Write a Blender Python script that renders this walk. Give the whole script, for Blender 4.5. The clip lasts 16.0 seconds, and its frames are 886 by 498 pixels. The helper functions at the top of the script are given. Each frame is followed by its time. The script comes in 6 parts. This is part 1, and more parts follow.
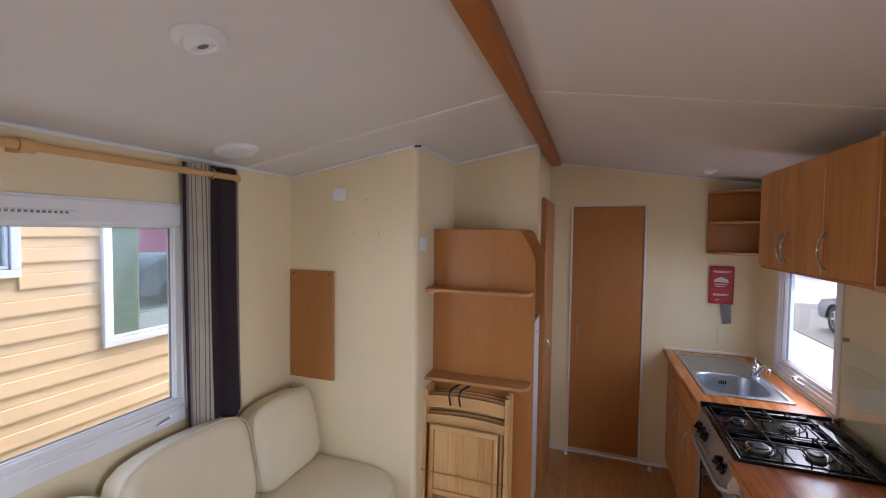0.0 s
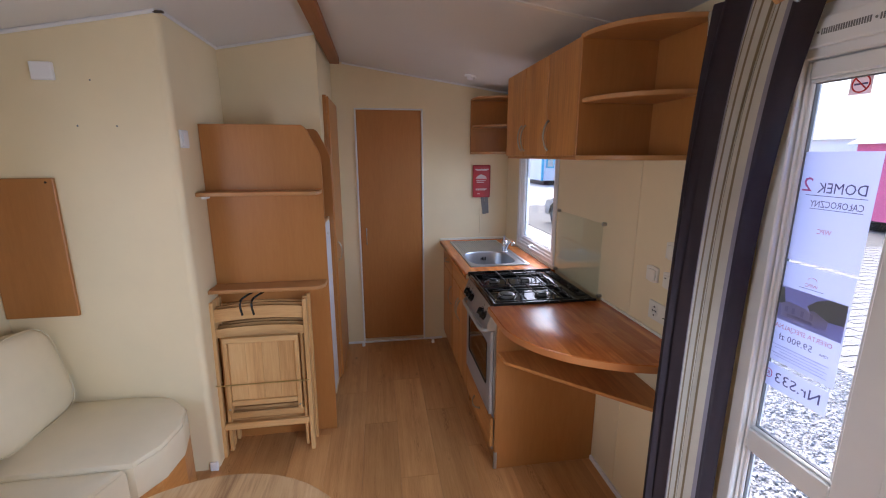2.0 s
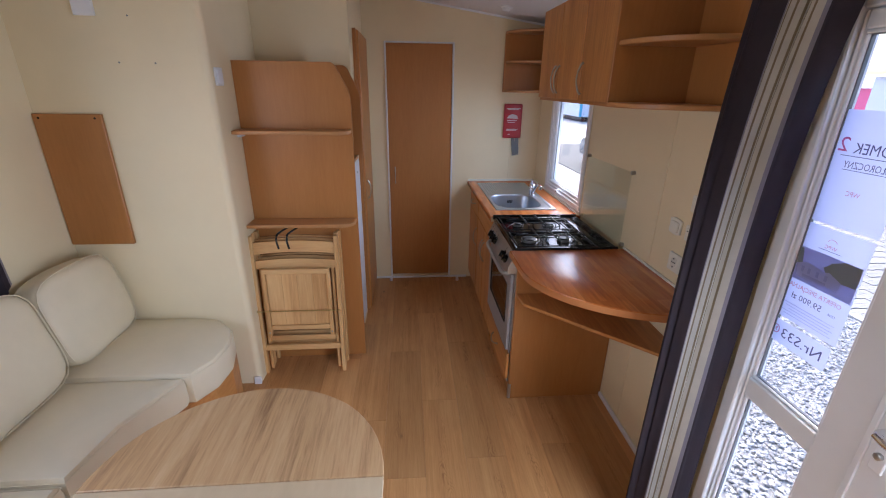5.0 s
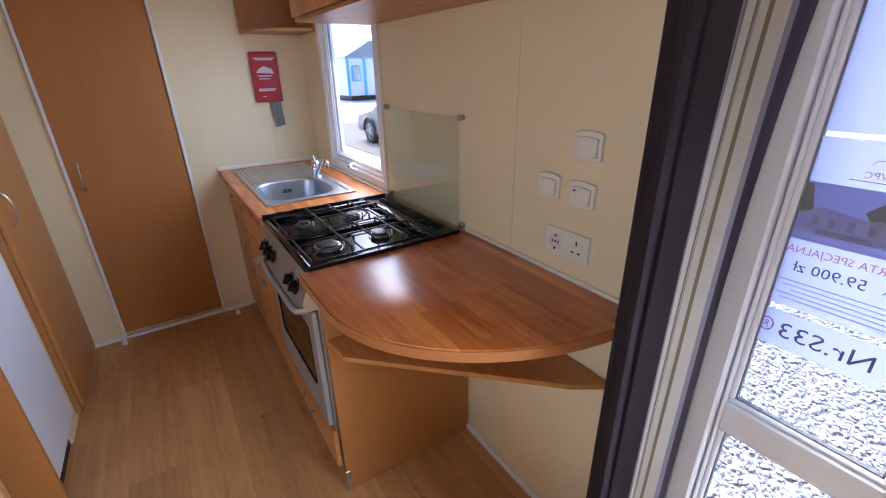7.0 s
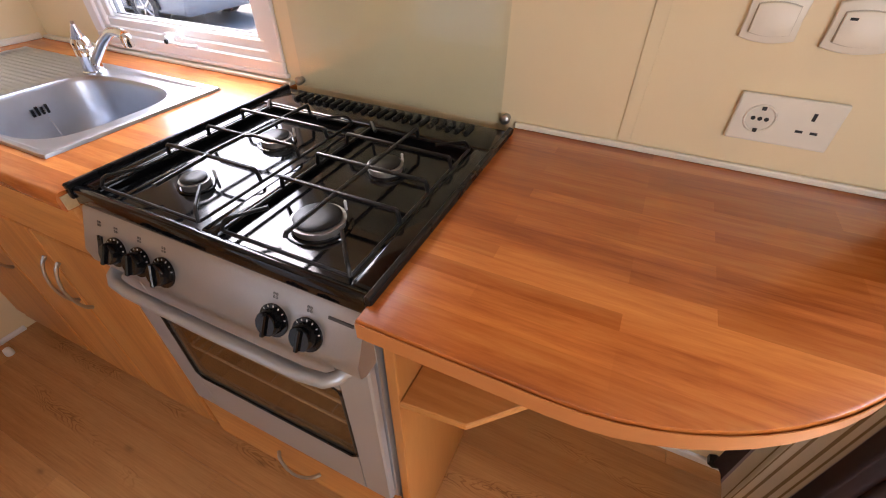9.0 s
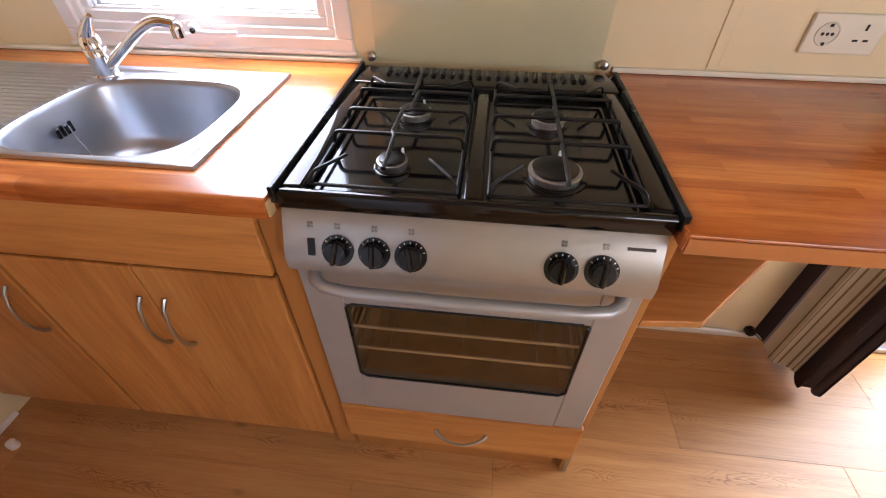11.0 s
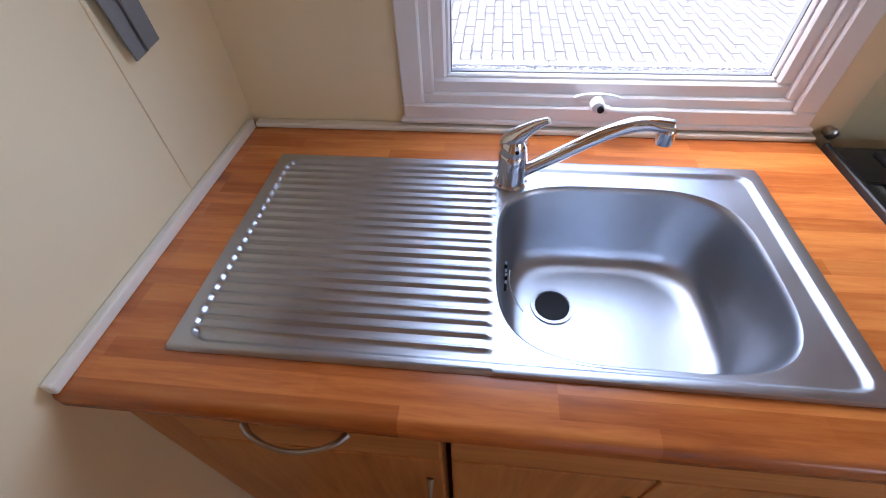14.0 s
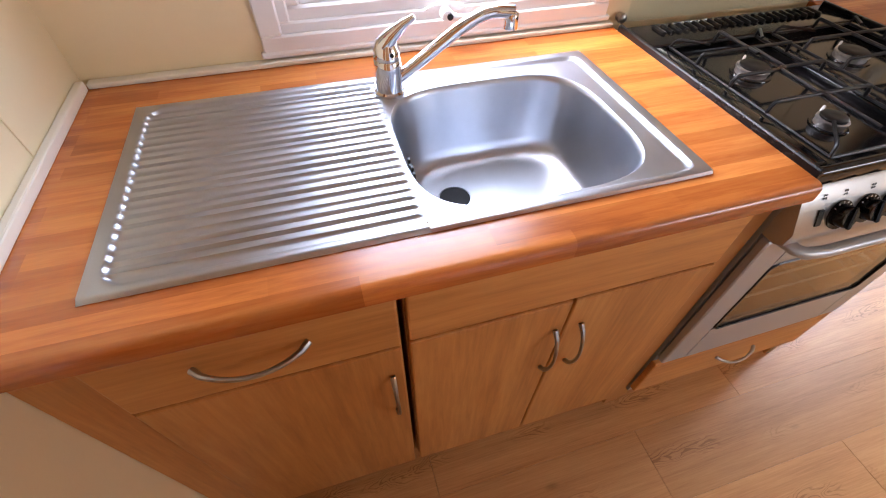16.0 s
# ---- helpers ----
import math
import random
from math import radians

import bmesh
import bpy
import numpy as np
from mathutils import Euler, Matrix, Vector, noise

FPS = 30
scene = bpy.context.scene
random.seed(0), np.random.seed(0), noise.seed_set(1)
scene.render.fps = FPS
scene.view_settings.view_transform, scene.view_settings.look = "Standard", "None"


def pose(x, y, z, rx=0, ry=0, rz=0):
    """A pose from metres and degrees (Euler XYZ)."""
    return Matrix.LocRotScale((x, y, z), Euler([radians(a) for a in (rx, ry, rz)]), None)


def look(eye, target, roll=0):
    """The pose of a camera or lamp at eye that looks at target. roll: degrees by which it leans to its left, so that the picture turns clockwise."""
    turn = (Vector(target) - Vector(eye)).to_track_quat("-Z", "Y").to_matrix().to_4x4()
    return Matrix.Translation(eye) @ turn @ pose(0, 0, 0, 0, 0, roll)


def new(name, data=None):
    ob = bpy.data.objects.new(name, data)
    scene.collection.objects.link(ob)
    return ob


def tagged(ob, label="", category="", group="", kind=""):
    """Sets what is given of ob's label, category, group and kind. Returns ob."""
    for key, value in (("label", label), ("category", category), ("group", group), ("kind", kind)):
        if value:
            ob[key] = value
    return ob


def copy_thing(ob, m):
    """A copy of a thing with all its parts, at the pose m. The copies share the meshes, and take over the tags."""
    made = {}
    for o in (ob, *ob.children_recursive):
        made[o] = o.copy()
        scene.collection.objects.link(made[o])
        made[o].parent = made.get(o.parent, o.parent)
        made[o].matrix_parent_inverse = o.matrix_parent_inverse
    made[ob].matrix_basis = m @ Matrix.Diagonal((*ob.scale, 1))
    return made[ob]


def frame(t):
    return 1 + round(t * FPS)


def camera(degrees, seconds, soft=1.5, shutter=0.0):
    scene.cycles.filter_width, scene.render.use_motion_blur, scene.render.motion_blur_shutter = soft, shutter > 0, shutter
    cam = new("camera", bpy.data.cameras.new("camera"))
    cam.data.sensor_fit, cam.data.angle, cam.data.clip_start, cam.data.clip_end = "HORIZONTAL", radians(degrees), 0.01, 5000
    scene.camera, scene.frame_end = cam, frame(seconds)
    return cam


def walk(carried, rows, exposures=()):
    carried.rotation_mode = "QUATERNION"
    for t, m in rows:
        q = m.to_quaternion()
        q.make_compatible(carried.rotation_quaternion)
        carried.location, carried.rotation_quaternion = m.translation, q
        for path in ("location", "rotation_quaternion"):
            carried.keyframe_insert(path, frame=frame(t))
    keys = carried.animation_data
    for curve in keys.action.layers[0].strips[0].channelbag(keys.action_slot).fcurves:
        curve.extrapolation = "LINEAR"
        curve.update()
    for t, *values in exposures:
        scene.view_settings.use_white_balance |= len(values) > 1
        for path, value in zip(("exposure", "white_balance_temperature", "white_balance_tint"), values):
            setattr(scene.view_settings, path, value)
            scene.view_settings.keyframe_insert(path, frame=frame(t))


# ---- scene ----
cam = camera(92.6, 16.0, 1.1)
PATH = [
    (0, (-1.1, -3.459, 1.749), (-1.766, -1.575, 1.668), 0.7),
    (0.5, (-1.038, -3.445, 1.754), (-1.303, -1.464, 1.668), 0.5),
    (1, (-1.047, -3.475, 1.732), (-0.871, -1.485, 1.635), 0.4),
    (1.5, (-1.094, -3.498, 1.68), (-0.809, -1.527, 1.486), 0.1),
    (2, (-1.097, -3.491, 1.611), (-0.802, -1.56, 1.178), -0.1),
    (2.5, (-1.094, -3.499, 1.53), (-0.822, -1.656, 0.805), -0.0),
    (3, (-1.092, -3.527, 1.476), (-0.871, -1.785, 0.519), 1.0),
    (3.5, (-1.082, -3.545, 1.493), (-0.902, -1.853, 0.441), 1.3),
    (4, (-1.09, -3.556, 1.55), (-0.94, -1.87, 0.486), 1.1),
    (4.5, (-1.093, -3.56, 1.63), (-0.966, -1.769, 0.75), 0.7),
    (4.7, (-1.094, -3.562, 1.663), (-0.972, -1.711, 0.914), 0.7),
    (6.8, (-0.854, -2.857, 1.462), (0.081, -1.228, 0.776), -0.7),
    (7, (-0.834, -2.737, 1.427), (0.169, -1.196, 0.641), -1.1),
    (7.5, (-0.778, -2.469, 1.37), (0.37, -1.164, 0.381), -1.3),
    (8, (-0.734, -2.237, 1.328), (0.397, -1.062, 0.171), -2.0),
    (8.2, (-0.75, -2.165, 1.305), (0.434, -1.082, 0.112), -1.4),
    (10.3, (-0.991, -1.445, 1.246), (0.468, -1.234, -0.105), -0.0),
    (10.5, (-1.019, -1.428, 1.237), (0.444, -1.23, -0.112), 0.1),
    (11, (-1.04, -1.344, 1.255), (0.429, -1.175, -0.091), 0.1),
    (11.5, (-1.006, -1.209, 1.293), (0.462, -1.052, -0.057), 1.4),
    (12, (-0.882, -1.03, 1.29), (0.57, -0.727, -0.052), 2.4),
    (12.5, (-0.795, -0.876, 1.298), (0.587, -0.425, -0.076), 1.9),
    (13, (-0.806, -0.696, 1.289), (0.508, -0.278, -0.16), 2.4),
    (13.5, (-0.784, -0.535, 1.331), (0.53, -0.177, -0.134), -1.1),
    (14, (-0.739, -0.45, 1.35), (0.605, -0.264, -0.119), -2.7),
    (14.5, (-0.788, -0.393, 1.301), (0.57, -0.504, -0.163), -1.1),
    (15, (-0.855, -0.366, 1.246), (0.458, -0.708, -0.223), -0.6),
    (15.5, (-0.883, -0.36, 1.212), (0.405, -0.747, -0.268), 0.3),
    (16, (-0.868, -0.373, 1.288), (0.381, -0.769, -0.223), 1.2),
]
EXPOSURES = [(0, 1.8, 6000, 17), (0.5, 1.85, 6000, 18), (1, 2.36, 5900, 16), (1.5, 2.05, 5900, 17), (3, 1.95, 5700, 16), (4.7, 1.95, 5700, 16), (7, 2.3, 5600, 15), (7.5, 2.25, 5800, 17), (8, 2.85, 6500, 19),
             (10.3, 3.12, 6700, 20), (12, 2.88, 6100, 17), (13, 2.25, 5900, 18), (14, 2.2, 5800, 18), (14.5, 2.15, 5700, 17), (15, 2.66, 6000, 18), (16, 3.1, 6500, 20)]
walk(cam, [(t, look(eye, target, roll)) for t, eye, target, roll in PATH], EXPOSURES)

# ---- world and light: a bright overcast day ----
world = bpy.data.worlds.new("sky")
scene.world = world
world.use_nodes = True
wn = world.node_tree.nodes
sky = wn.new("ShaderNodeTexSky")
sky.sky_type = "NISHITA"
sky.sun_disc = False
sky.sun_elevation, sky.sun_rotation = radians(52), radians(14)
sky.dust_density, sky.air_density = 4.0, 1.0
hue = wn.new("ShaderNodeHueSaturation")
hue.inputs["Saturation"].default_value = 1.25
world.node_tree.links.new(sky.outputs[0], hue.inputs["Color"])
world.node_tree.links.new(hue.outputs[0], wn["Background"].inputs["Color"])
wn["Background"].inputs["Strength"].default_value = 0.15

sun_data = bpy.data.lights.new("sun", "SUN")
sun_data.energy, sun_data.angle, sun_data.color = 1.35, radians(30), (1.0, 0.96, 0.9)
sun = new("sun", sun_data)
sun.matrix_world = look((1.5, 6, 8), (0, 0, 0))


DOOR_W, LOUNGE_W, KITCHEN_W = 6.8, 2.4, 1.15


def window_light(name, centre, toward, w, h, power):
    """The sky's light through an opening."""
    data = bpy.data.lights.new(name, "AREA")
    data.shape, data.size, data.size_y, data.energy, data.color = "RECTANGLE", w, h, power, (0.80, 0.90, 1.0)
    data.spread = radians(140)
    ob = new(name, data)
    ob.matrix_world = look(centre, toward)
    return ob


window_light("daylight_door", (0.10, -3.43, 0.95), (-2.0, -2.5, -0.5), 0.50, 1.65, DOOR_W)
window_light("daylight_lounge", (-2.86, -3.38, 1.38), (-0.8, -2.4, 0.1), 1.0, 0.75, LOUNGE_W)
window_light("daylight_kitchen", (0.085, -0.65, 1.40), (-1.6, -0.65, 0.2), 0.55, 0.80, KITCHEN_W)

# ---- materials ----
def nodes_of(m):
    m.use_nodes = True
    nt = m.node_tree
    return nt, nt.nodes, nt.links, nt.nodes["Principled BSDF"]


def ramp_node(n, stops):
    r = n.new("ShaderNodeValToRGB")
    els = r.color_ramp.elements
    while len(els) < len(stops):
        els.new(0.5)
    for e, (p, c) in zip(els, stops):
        e.position, e.color = p, (*c, 1)
    return r


def coords(n, l, scale, random_shift=0.0):
    tc = n.new("ShaderNodeTexCoord")
    mp = n.new("ShaderNodeMapping")
    mp.inputs["Scale"].default_value = scale
    src = tc.outputs["Object"]
    if random_shift:
        info = n.new("ShaderNodeObjectInfo")
        mul = n.new("ShaderNodeMath")
        mul.operation, mul.inputs[1].default_value = "MULTIPLY", random_shift
        l.new(info.outputs["Random"], mul.inputs[0])
        add = n.new("ShaderNodeVectorMath")
        l.new(src, add.inputs[0])
        l.new(mul.outputs[0], add.inputs[1])
        src = add.outputs[0]
    l.new(src, mp.inputs["Vector"])
    return mp.outputs[0]


def noise_node(n, l, vec, scale, detail=4.0, rough=0.55, dist=0.0):
    t = n.new("ShaderNodeTexNoise")
    t.inputs["Scale"].default_value = scale
    t.inputs["Detail"].default_value = detail
    t.inputs["Roughness"].default_value = rough
    t.inputs["Distortion"].default_value = dist
    l.new(vec, t.inputs["Vector"])
    return t.outputs[0]


def bump_to(n, l, b, height, strength, distance=0.002):
    bp = n.new("ShaderNodeBump")
    bp.inputs["Strength"].default_value, bp.inputs["Distance"].default_value = strength, distance
    l.new(height, bp.inputs["Height"])
    l.new(bp.outputs[0], b.inputs["Normal"])


def plain(name, colour, rough=0.5, metal=0.0, vary=0.06, scale=6.0, grain=120.0, bump=0.05, spec=0.5):
    """A surface with a slow drift of tone, a fine grain and slight relief."""
    m = bpy.data.materials.new(name)
    nt, n, l, b = nodes_of(m)
    vec = coords(n, l, (1, 1, 1))
    slow = noise_node(n, l, vec, scale, 5, 0.6)
    fine = noise_node(n, l, vec, grain, 3, 0.6)
    lo = tuple(max(0, c * (1 - vary)) for c in colour)
    hi = tuple(min(1, c * (1 + vary)) for c in colour)
    r = ramp_node(n, [(0.3, lo), (0.7, hi)])
    l.new(slow, r.inputs[0])
    mix = n.new("ShaderNodeMixRGB")
    mix.blend_type, mix.inputs[0].default_value = "OVERLAY", vary
    l.new(r.outputs[0], mix.inputs[1])
    l.new(fine, mix.inputs[2])
    l.new(mix.outputs[0], b.inputs["Base Color"])
    rr = n.new("ShaderNodeMapRange")
    rr.inputs["To Min"].default_value, rr.inputs["To Max"].default_value = rough * 0.85, min(1, rough * 1.15)
    l.new(slow, rr.inputs["Value"])
    l.new(rr.outputs[0], b.inputs["Roughness"])
    b.inputs["Metallic"].default_value = metal
    b.inputs["Specular IOR Level"].default_value = spec
    if bump:
        bump_to(n, l, b, fine, bump)
    return m


def wood(name, dark, mid, light, axis="z", rough=0.4, grain=26.0, stretch=0.06, bump=0.06, shift=7.0, figure=0.5, spec=0.5, spread=0.25):
    """Wood or wood print whose grain runs along one axis."""
    m = bpy.data.materials.new(name)
    nt, n, l, b = nodes_of(m)
    s = [1.0, 1.0, 1.0]
    s["xyz".index(axis)] = stretch
    vec = coords(n, l, s, shift)
    broad = noise_node(n, l, vec, grain * 0.3, 3, 0.5, figure)
    fine = noise_node(n, l, vec, grain * 4, 5, 0.65, 0.3)
    base = ramp_node(n, [(0.5 - spread, dark), (0.5, mid), (0.5 + spread, light)])
    mixf = n.new("ShaderNodeMath")
    mixf.operation = "MULTIPLY_ADD"
    mixf.inputs[1].default_value = 0.45
    sub = n.new("ShaderNodeMath")
    sub.operation, sub.inputs[1].default_value = "MULTIPLY", 0.55
    l.new(broad, sub.inputs[0])
    l.new(fine, mixf.inputs[0])
    l.new(sub.outputs[0], mixf.inputs[2])
    l.new(mixf.outputs[0], base.inputs[0])
    info = n.new("ShaderNodeObjectInfo")
    val = n.new("ShaderNodeMapRange")
    val.inputs["To Min"].default_value, val.inputs["To Max"].default_value = 0.93, 1.06
    l.new(info.outputs["Random"], val.inputs["Value"])
    hs = n.new("ShaderNodeHueSaturation")
    l.new(base.outputs[0], hs.inputs["Color"])
    l.new(val.outputs[0], hs.inputs["Value"])
    l.new(hs.outputs[0], b.inputs["Base Color"])
    b.inputs["Roughness"].default_value = rough
    b.inputs["Specular IOR Level"].default_value = spec
    if bump:
        bump_to(n, l, b, fine, bump, 0.001)
    return m


def glass_mat(name, tint=(1, 1, 1), rough=0.0, gloss=1.0):
    """Thin sheet glass: clear or tinted, with a Fresnel gloss."""
    m = bpy.data.materials.new(name)
    nt, n, l, b = nodes_of(m)
    n.remove(b)
    tr = n.new("ShaderNodeBsdfTransparent")
    tr.inputs["Color"].default_value = (*tint, 1)
    gl = n.new("ShaderNodeBsdfGlossy")
    gl.inputs["Roughness"].default_value = rough
    lw = n.new("ShaderNodeLayerWeight")
    lw.inputs["Blend"].default_value = 0.5
    pw = n.new("ShaderNodeMath")
    pw.operation, pw.inputs[1].default_value = "POWER", 5.0
    l.new(lw.outputs["Facing"], pw.inputs[0])
    mu = n.new("ShaderNodeMath")
    mu.operation, mu.inputs[1].default_value, mu.inputs[2].default_value = "MULTIPLY_ADD", 0.9 * gloss, 0.04 * gloss
    l.new(pw.outputs[0], mu.inputs[0])
    mx = n.new("ShaderNodeMixShader")
    l.new(mu.outputs[0], mx.inputs[0])
    l.new(tr.outputs[0], mx.inputs[1])
    l.new(gl.outputs[0], mx.inputs[2])
    l.new(mx.outputs[0], n["Material Output"].inputs["Surface"])
    return m


WALL = plain("cream_wall_vinyl", (0.82, 0.695, 0.455), 0.42, vary=0.03, scale=3, grain=220, bump=0.08)
CEIL = plain("ceiling_board", (0.73, 0.715, 0.70), 0.55, vary=0.02, scale=2, grain=90, bump=0.04)
WHITE = plain("white_pvc", (0.82, 0.82, 0.83), 0.35, vary=0.03, scale=4, grain=60, bump=0.02)
BEECH = wood("beech_laminate", (0.36, 0.145, 0.036), (0.42, 0.175, 0.045), (0.47, 0.205, 0.058), "z", 0.38, 18, 0.12)
BEECH_DOOR = wood("beech_door_foil", (0.30, 0.105, 0.023), (0.52, 0.22, 0.058), (0.68, 0.335, 0.105), "z", 0.38, 22, 0.07, figure=1.0, spread=0.22)
BEECH_Y = wood("beech_foil_level", (0.30, 0.105, 0.023), (0.52, 0.22, 0.058), (0.68, 0.335, 0.105), "y", 0.38, 22, 0.07, figure=1.0, spread=0.22)
BEECH_X = wood("beech_shelf", (0.40, 0.185, 0.06), (0.47, 0.225, 0.08), (0.54, 0.27, 0.105), "x", 0.4, 24, 0.08)


def math_node(n, l, op, a, b=None, clamp=False):
    m = n.new("ShaderNodeMath")
    m.operation, m.use_clamp = op, clamp
    for k, v in enumerate((a, b)):
        if v is None:
            continue
        if isinstance(v, (int, float)):
            m.inputs[k].default_value = v
        else:
            l.new(v, m.inputs[k])
    return m.outputs[0]


def smooth_node(n, l, value, lo, hi, a=0.0, b=1.0):
    r = n.new("ShaderNodeMapRange")
    r.interpolation_type = "SMOOTHSTEP"
    for key, v in (("From Min", lo), ("From Max", hi), ("To Min", a), ("To Max", b)):
        r.inputs[key].default_value = v
    l.new(value, r.inputs["Value"])
    return r.outputs[0]


def oak_plank(name):
    """Printed oak: even straight grain, a wandering seam of cathedral figure, fine pores, small knots; each plank a little different."""
    m = bpy.data.materials.new(name)
    nt, n, l, b = nodes_of(m)
    tc = n.new("ShaderNodeTexCoord")
    info = n.new("ShaderNodeObjectInfo")
    mul = n.new("ShaderNodeVectorMath")
    mul.operation = "MULTIPLY"
    mul.inputs[1].default_value = (3.7, 17.0, 41.0)
    l.new(info.outputs["Random"], mul.inputs[0])
    add = n.new("ShaderNodeVectorMath")
    l.new(tc.outputs["Object"], add.inputs[0])
    l.new(mul.outputs[0], add.inputs[1])

    def mapped(scale):
        mp = n.new("ShaderNodeMapping")
        mp.inputs["Scale"].default_value = scale
        l.new(add.outputs[0], mp.inputs["Vector"])
        return mp.outputs[0]

    pores = noise_node(n, l, mapped((330, 10, 1)), 1.0, 4, 0.7)
    streak = noise_node(n, l, mapped((34, 0.8, 1)), 1.0, 4, 0.6)
    cloud = noise_node(n, l, mapped((9, 2.2, 1)), 1.0, 3, 0.55)
    # the seam of figure wanders along the plank's middle
    sep = n.new("ShaderNodeSeparateXYZ")
    l.new(tc.outputs["Object"], sep.inputs[0])
    drift = noise_node(n, l, mapped((0.0, 1.6, 1)), 1.0, 3, 0.6)
    off = math_node(n, l, "MULTIPLY", math_node(n, l, "SUBTRACT", drift, 0.5), 0.22)
    away = math_node(n, l, "ABSOLUTE", math_node(n, l, "SUBTRACT", sep.outputs["X"], off))
    seam = smooth_node(n, l, away, 0.006, 0.030, 1.0, 0.0)
    patch = smooth_node(n, l, noise_node(n, l, mapped((1.5, 3.4, 1)), 1.0, 2), 0.44, 0.60)
    warp = noise_node(n, l, mapped((26, 7.0, 1)), 1.0, 2, 0.5, 0.6)
    wave = math_node(n, l, "SINE", math_node(n, l, "ADD", math_node(n, l, "ADD", math_node(n, l, "MULTIPLY", warp, 46.0), math_node(n, l, "MULTIPLY", away, 620.0)), math_node(n, l, "MULTIPLY", sep.outputs["Y"], 120.0)))
    line = smooth_node(n, l, wave, 0.25, 0.85)
    figure = math_node(n, l, "MULTIPLY", math_node(n, l, "MULTIPLY", seam, patch), line)
    tone = math_node(n, l, "ADD", math_node(n, l, "MULTIPLY", streak, 0.42), math_node(n, l, "MULTIPLY", pores, 0.40))
    tone = math_node(n, l, "ADD", tone, math_node(n, l, "MULTIPLY", cloud, 0.28))
    tone = math_node(n, l, "SUBTRACT", tone, math_node(n, l, "ADD", math_node(n, l, "MULTIPLY", figure, 0.17), 0.02))
    base = ramp_node(n, [(0.22, (0.30, 0.135, 0.042)), (0.42, (0.445, 0.215, 0.074)), (0.52, (0.50, 0.25, 0.090)), (0.72, (0.585, 0.315, 0.122))])
    tone = math_node(n, l, "ADD", math_node(n, l, "MULTIPLY", math_node(n, l, "SUBTRACT", tone, 0.5), 1.5), 0.5)
    l.new(tone, base.inputs[0])
    vor = n.new("ShaderNodeTexVoronoi")
    vor.inputs["Scale"].default_value = 1.0
    l.new(mapped((7, 2.6, 1)), vor.inputs["Vector"])
    kn = smooth_node(n, l, vor.outputs["Distance"], 0.02, 0.09, 0.55, 1.0)
    val = n.new("ShaderNodeMapRange")
    val.inputs["To Min"].default_value, val.inputs["To Max"].default_value = 0.87, 1.12
    l.new(info.outputs["Random"], val.inputs["Value"])
    hs = n.new("ShaderNodeHueSaturation")
    l.new(base.outputs[0], hs.inputs["Color"])
    l.new(math_node(n, l, "MULTIPLY", kn, val.outputs[0]), hs.inputs["Value"])
    l.new(hs.outputs[0], b.inputs["Base Color"])
    b.inputs["Roughness"].default_value = 0.42
    bump_to(n, l, b, pores, 0.12, 0.001)
    return m


OAK = oak_plank("oak_vinyl_plank")
PINE = wood("pine_slat", (0.48, 0.25, 0.085), (0.63, 0.36, 0.14), (0.72, 0.46, 0.20), "z", 0.5, 24, 0.07, spread=0.17)
PINE_X = wood("pine_rail", (0.48, 0.25, 0.085), (0.63, 0.36, 0.14), (0.72, 0.46, 0.20), "x", 0.5, 24, 0.07, spread=0.17)
BEAM = wood("stained_pine_beam", (0.24, 0.075, 0.018), (0.33, 0.115, 0.03), (0.40, 0.15, 0.042), "y", 0.45, 18, 0.08)
ROD = wood("pine_pole", (0.50, 0.27, 0.09), (0.60, 0.34, 0.13), (0.68, 0.42, 0.18), "y", 0.45, 18, 0.08)
ZEBRA = wood("pale_oak_table", (0.26, 0.135, 0.058), (0.52, 0.315, 0.148), (0.63, 0.42, 0.23), "y", 0.42, 34, 0.06, figure=1.8, spread=0.19)
PLY = wood("birch_ply_leaf", (0.50, 0.365, 0.22), (0.57, 0.43, 0.27), (0.63, 0.49, 0.32), "y", 0.5, 7, 0.25)
CREAM_LEATHER = plain("cream_leatherette", (0.74, 0.635, 0.445), 0.42, vary=0.03, scale=8, grain=260, bump=0.15)
STEEL = plain("brushed_steel", (0.48, 0.505, 0.545), 0.36, 1.0, vary=0.06, scale=14, grain=900, bump=0)
CHROME = plain("chrome", (0.80, 0.80, 0.82), 0.07, 1.0, vary=0.02, bump=0)
SATIN = plain("satin_nickel", (0.45, 0.44, 0.42), 0.3, 1.0, vary=0.03, bump=0)
SILVER = plain("silver_paint", (0.40, 0.415, 0.44), 0.38, 0.55, vary=0.03, scale=9, grain=400, bump=0.03)
FASCIA = plain("warm_silver_panel", (0.40, 0.39, 0.375), 0.32, 0.7, vary=0.05, scale=9, grain=300, bump=0.02)
KNOB = plain("gloss_black_knob", (0.005, 0.005, 0.0055), 0.14, vary=0.1, scale=20, bump=0, spec=0.35)
ENAMEL = plain("black_enamel", (0.0035, 0.0035, 0.004), 0.09, vary=0.1, scale=20, bump=0.01, spec=0.45)
BLACK = plain("black_plastic", (0.006, 0.006, 0.0065), 0.28, vary=0.1, scale=20, bump=0.02, spec=0.3)
IRON = plain("black_grate", (0.005, 0.005, 0.0055), 0.35, vary=0.2, scale=60, bump=0.1, spec=0.35)
RED = plain("red_vinyl_pouch", (0.42, 0.025, 0.035), 0.35, vary=0.15, scale=25, bump=0.1)
GREY = plain("grey_webbing", (0.2, 0.2, 0.2), 0.7)
